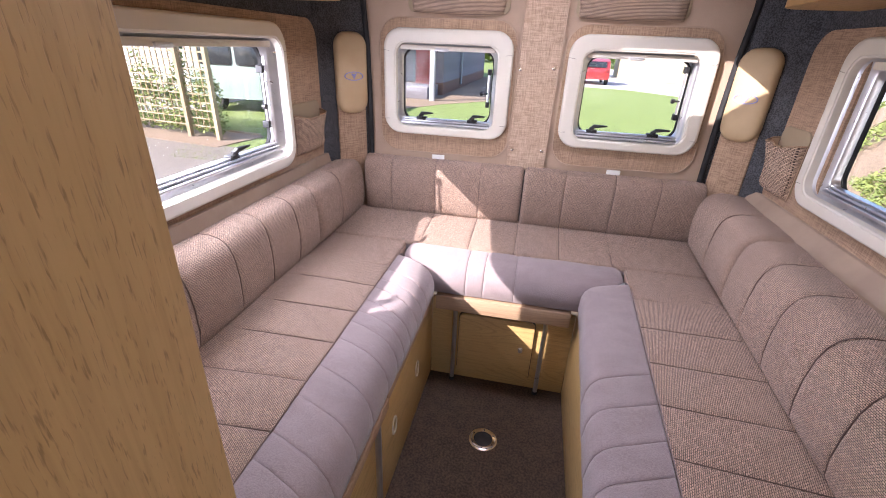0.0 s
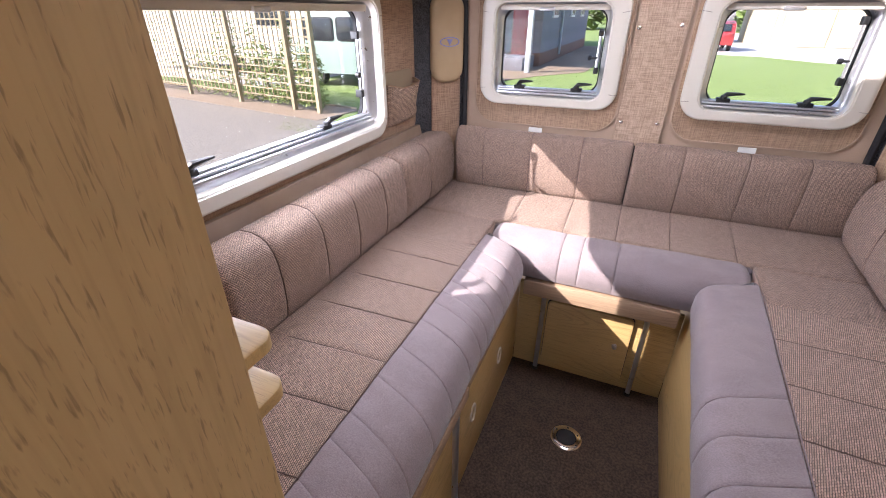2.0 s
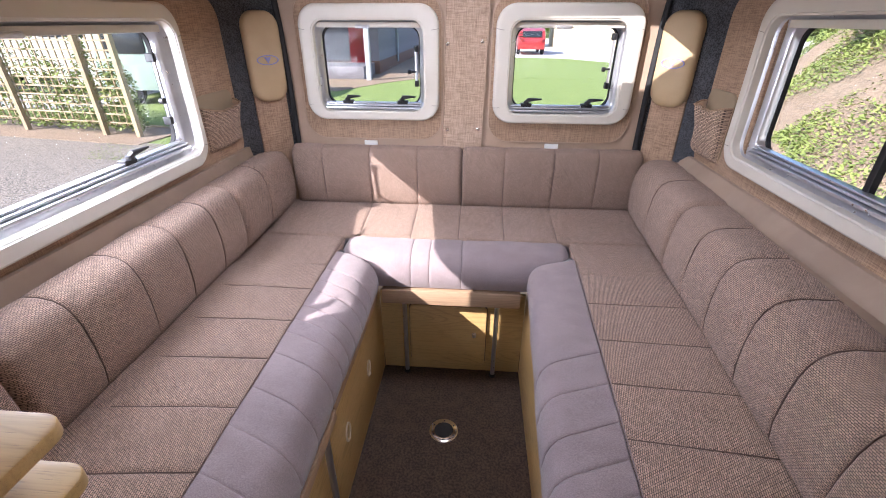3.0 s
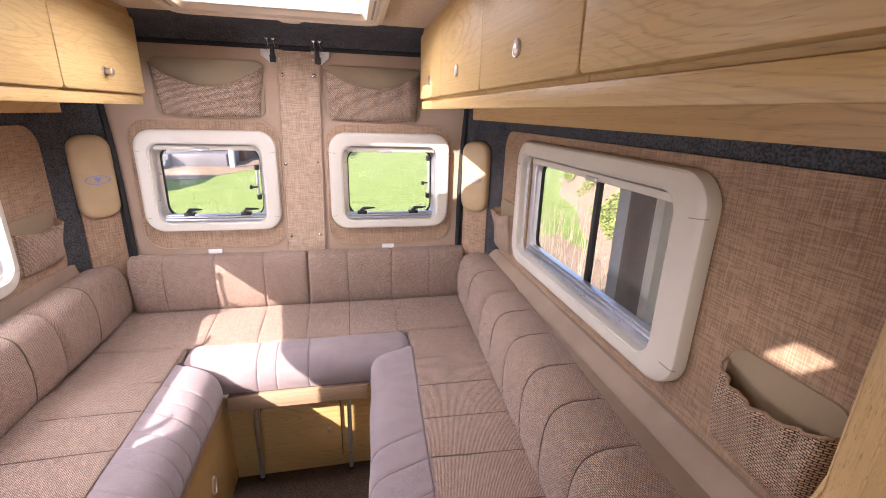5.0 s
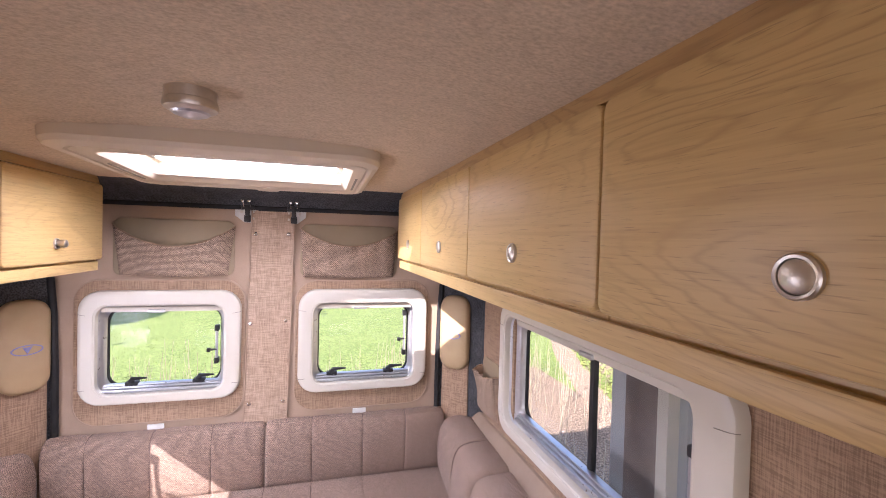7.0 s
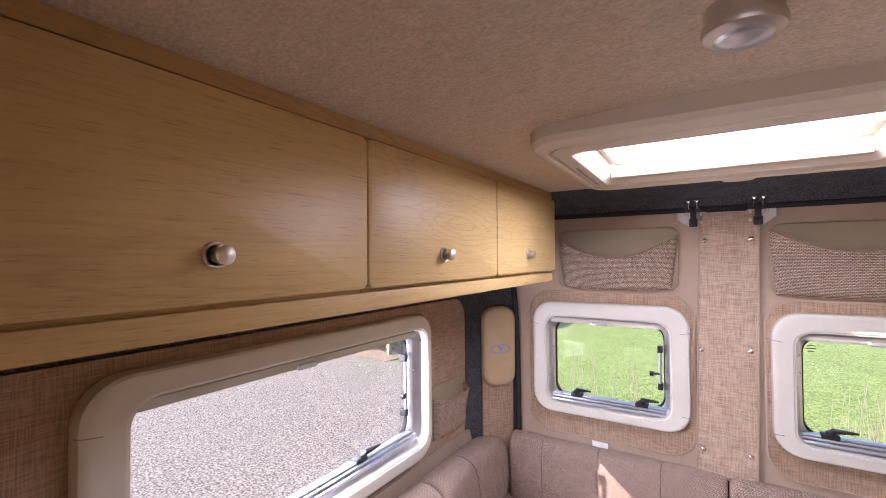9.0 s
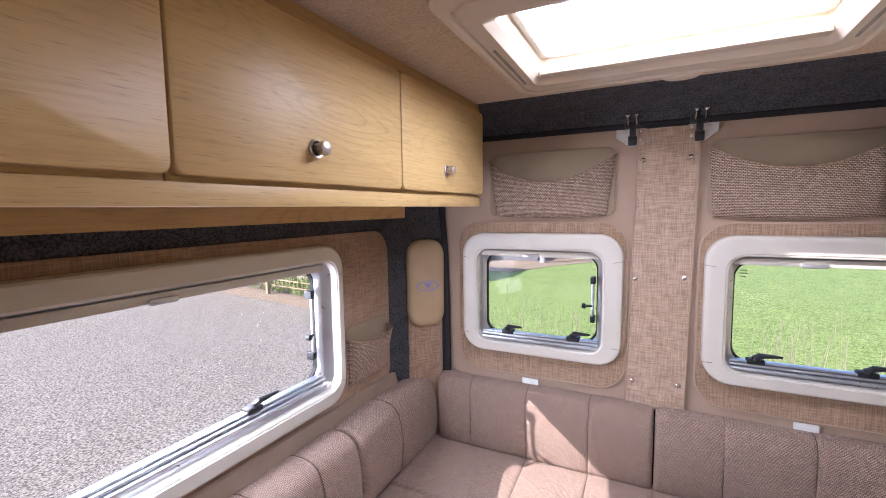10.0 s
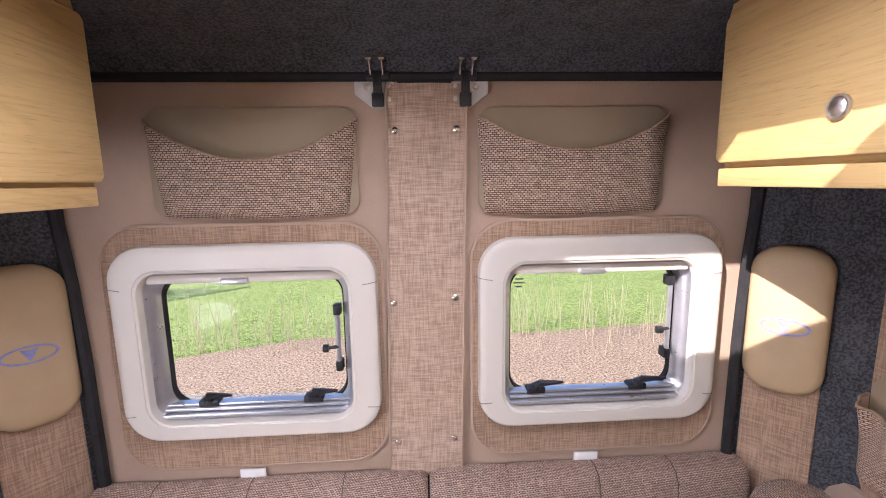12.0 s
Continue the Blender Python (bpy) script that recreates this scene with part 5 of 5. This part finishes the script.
# boarded house with a porch
hs = thing("house", (-8, 23, GZ), "grey weatherboarded house with a porch and steps", "house")
part("wall", box(-14, -4.05, 17.2, 31, GZ + 0.5, GZ + 3.6, 0), M_WEATHER, hs)
part("plinth", box(-14.05, -4.0, 17.15, 31.05, GZ, GZ + 0.5, 0.01), M_BRICK, hs, "brick plinth")
for i in range(16):
    z = GZ + 0.5 + i * 0.19
    part("board", loft([[(x, 17.2, z), (x, 17.14, z), (x, 17.175, z + 0.185), (x, 17.2, z + 0.185)] for x in (-14, -4.0)]), M_WEATHER, hs, "", 0)
    part("board", loft([[(-4.05, y, z), (-3.99, y, z), (-4.025, y, z + 0.185), (-4.05, y, z + 0.185)] for y in (17.14, 31)]), M_WEATHER, hs, "", 0)
part("roof", loft([[(x, y, z) for x, z in ((-14.6, GZ + 3.5), (-9.0, GZ + 6.6), (-3.4, GZ + 3.5))] for y in (16.6, 31.6)]), M_ROOF, hs, "slate roof", 0)


def on_gable(u, v, d):
    return (-3.99 + d, u, v)


for u in (19.6, 24.4, 28.0):
    wdw = part("window", slab(on_gable, u - 0.55, u + 0.55, GZ + 1.75, GZ + 2.8, 0.02, -0.03, 0.05), M_BODY, hs, "white-framed window")
    for k in (-0.25, 0.25):
        part("glass", slab(on_gable, u + k - 0.21, u + k + 0.21, GZ + 1.85, GZ + 2.7, 0.01, 0.03, 0.056), M_DARKGLASS, wdw)
part("downpipe", tube([(-3.93, 21.2, GZ + 0.2), (-3.93, 21.2, GZ + 3.5)], 0.055), M_GREY, hs, "pale grey downpipe")
part("porch_deck", box(-8.6, -4.2, 15.2, 17.1, GZ, GZ + 0.45, 0.02), M_WEATHER, hs, "grey boarded porch deck")
for x, y in ((-3.95, 14.95), (-6.3, 15.3)):
    part("porch_post", box(x - 0.09, x + 0.09, y - 0.09, y + 0.09, GZ, GZ + 2.75, 0.01), M_GREY, hs, "pale blue-grey porch post")
part("porch_roof", box(-8.8, -3.7, 14.7, 17.2, GZ + 2.75, GZ + 2.9, 0.02), M_ROOF, hs)
part("door", box(-5.15, -4.55, 16.95, 17.1, GZ + 0.45, GZ + 2.4, 0.015), M_RED, hs, "dark red porch door")
for k in range(3):
    part("step", box(-7.9 + 0.25 * k, -6.0, 14.2 + 0.33 * k, 14.53 + 0.33 * k, GZ, GZ + 0.15 * (k + 1), 0.01), M_WEATHER, hs)
for y in (14.3, 15.1):
    part("handrail", tube([(-7.9, y, GZ + 0.5), (-7.9, y, GZ + 0.9), (-5.9, y, GZ + 2.0)], 0.035), M_BODY, hs, "white metal handrail")

# cream barn
sh = thing("barn", (10, 36, GZ), "cream boarded barn with double doors", "barn")
part("wall", box(6.3, 15.9, 35, 42, GZ, GZ + 3.4, 0), M_CREAM, sh)
for i in range(24):
    x = 6.3 + i * 0.4
    part("board", box(x + 0.01, x + 0.39, 34.95, 35.0, GZ, GZ + 3.4, 0.008, 1), M_CREAM, sh)
for x in (8.2, 10.1):
    part("door", box(x, x + 1.85, 34.86, 34.945, GZ + 0.05, GZ + 2.7, 0.01), M_CREAM, sh, "cream boarded barn door")
part("roof", loft([[(x, y, z) for y, z in ((34.4, GZ + 3.3), (38.5, GZ + 5.6), (42.6, GZ + 3.3))] for x in (5.7, 16.5)]), M_ROOF, sh, "", 0)
car_port = thing("open_shed", (3, 38, GZ), "dark open-fronted shed in the yard", "shed")
part("wall", box(-1.0, 5.2, 38.5, 41, GZ, GZ + 2.9, 0), M_WEATHER, car_port)
part("roof", box(-1.3, 5.3, 38.0, 41.4, GZ + 2.9, GZ + 3.05, 0.02), M_ROOF, car_port)

# red car
car = thing("car", (3.4, 30.9, GZ), "red hatchback parked on the gravel yard", "car")
side_prof = [(-2.0, 0.35), (-2.05, 0.75), (-1.95, 1.0), (-1.75, 1.4), (-1.3, 1.55), (0.2, 1.55), (0.75, 1.3), (1.05, 1.0), (1.9, 0.85), (2.05, 0.6), (2.0, 0.35)]
loops = []
for w, ins in ((-0.86, 0.10), (-0.80, 0.0), (0.80, 0.0), (0.86, 0.10)):
    loops.append([(3.4 + w, 31.0 + a * (1 - ins * 0.4), GZ + 0.35 + (z - 0.35) * (1 - ins)) for a, z in side_prof])
part("body", loft(loops), M_RED, car)
part("window", loft([[(3.4 + w, y, GZ + z) for y, z in ((29.02, 1.06), (29.18, 1.40), (29.20, 1.40), (29.06, 1.06))] for w in (-0.6, 0.6)]), M_DARKGLASS, car, "dark rear window", 0)
for s in (-1, 1):
    part("window", box(3.4 + s * 0.84, 3.4 + s * 0.865, 29.8, 31.5, GZ + 1.02, GZ + 1.38, 0.02), M_DARKGLASS, car)
    for y in (29.7, 32.3):
        wh = part("wheel", lathe([(0.0, -0.1), (0.26, -0.1), (0.31, -0.07), (0.31, 0.07), (0.26, 0.1), (0.0, 0.1)], (3.4 + s * 0.78, y, GZ + 0.31), "X", 20), M_RUBBER, car, "black tyre")
        part("rim", lathe([(0.0, 0.0), (0.18, 0.0), (0.2, s * 0.01), (0.0, s * 0.03)], (3.4 + s * 0.885, y, GZ + 0.31), "X", 16), M_ALU, wh)
    part("tail_light", box(3.4 + s * 0.62 - 0.08, 3.4 + s * 0.62 + 0.08, 28.90, 28.96, GZ + 0.8, GZ + 1.0, 0.01), M_RED, car)

# the van's own sliding door, open along its side
sd = thing("sliding_door", (1.1, -1.6, GZ + 0.35), "open sliding van door standing alongside the window", "door")


def on_slide(u, v, d):
    return (1.06 - d, u, v)


SDW = (-2.00, -1.02, 0.95, 1.46)
part("panel", sheet_with_hole(on_slide, (-2.28, -0.765, -0.15, 1.68), 0.05, SDW, 0.05, -0.05, 0.0), M_GREY, sd, "grey painted door skin")
part("lining", sheet_with_hole(on_slide, (-2.22, -0.84, -0.10, 1.62), 0.05, grow(SDW, 0.03), 0.05, 0.0, 0.012), M_LINING, sd, "taupe inner lining")
fr = [(*grow(SDW, 0.045), 0.06, 0.012), (*grow(SDW, 0.040), 0.06, 0.03), (*grow(SDW, 0.005), 0.05, 0.03), (*SDW, 0.05, 0.0)]
part("window_frame", loft(loops_of(on_slide, fr), cap=False, closed=True), M_FRAME, sd, "ivory window frame")
g = part("pane", slab(on_slide, *SDW, 0.05, -0.03, -0.026, 0.001), M_GLASS, sd)
g.visible_shadow = False
part("stay", tube([on_slide(-1.10, 1.02, 0.02), on_slide(-1.10, 1.30, 0.02)], 0.007), M_ALU, sd)
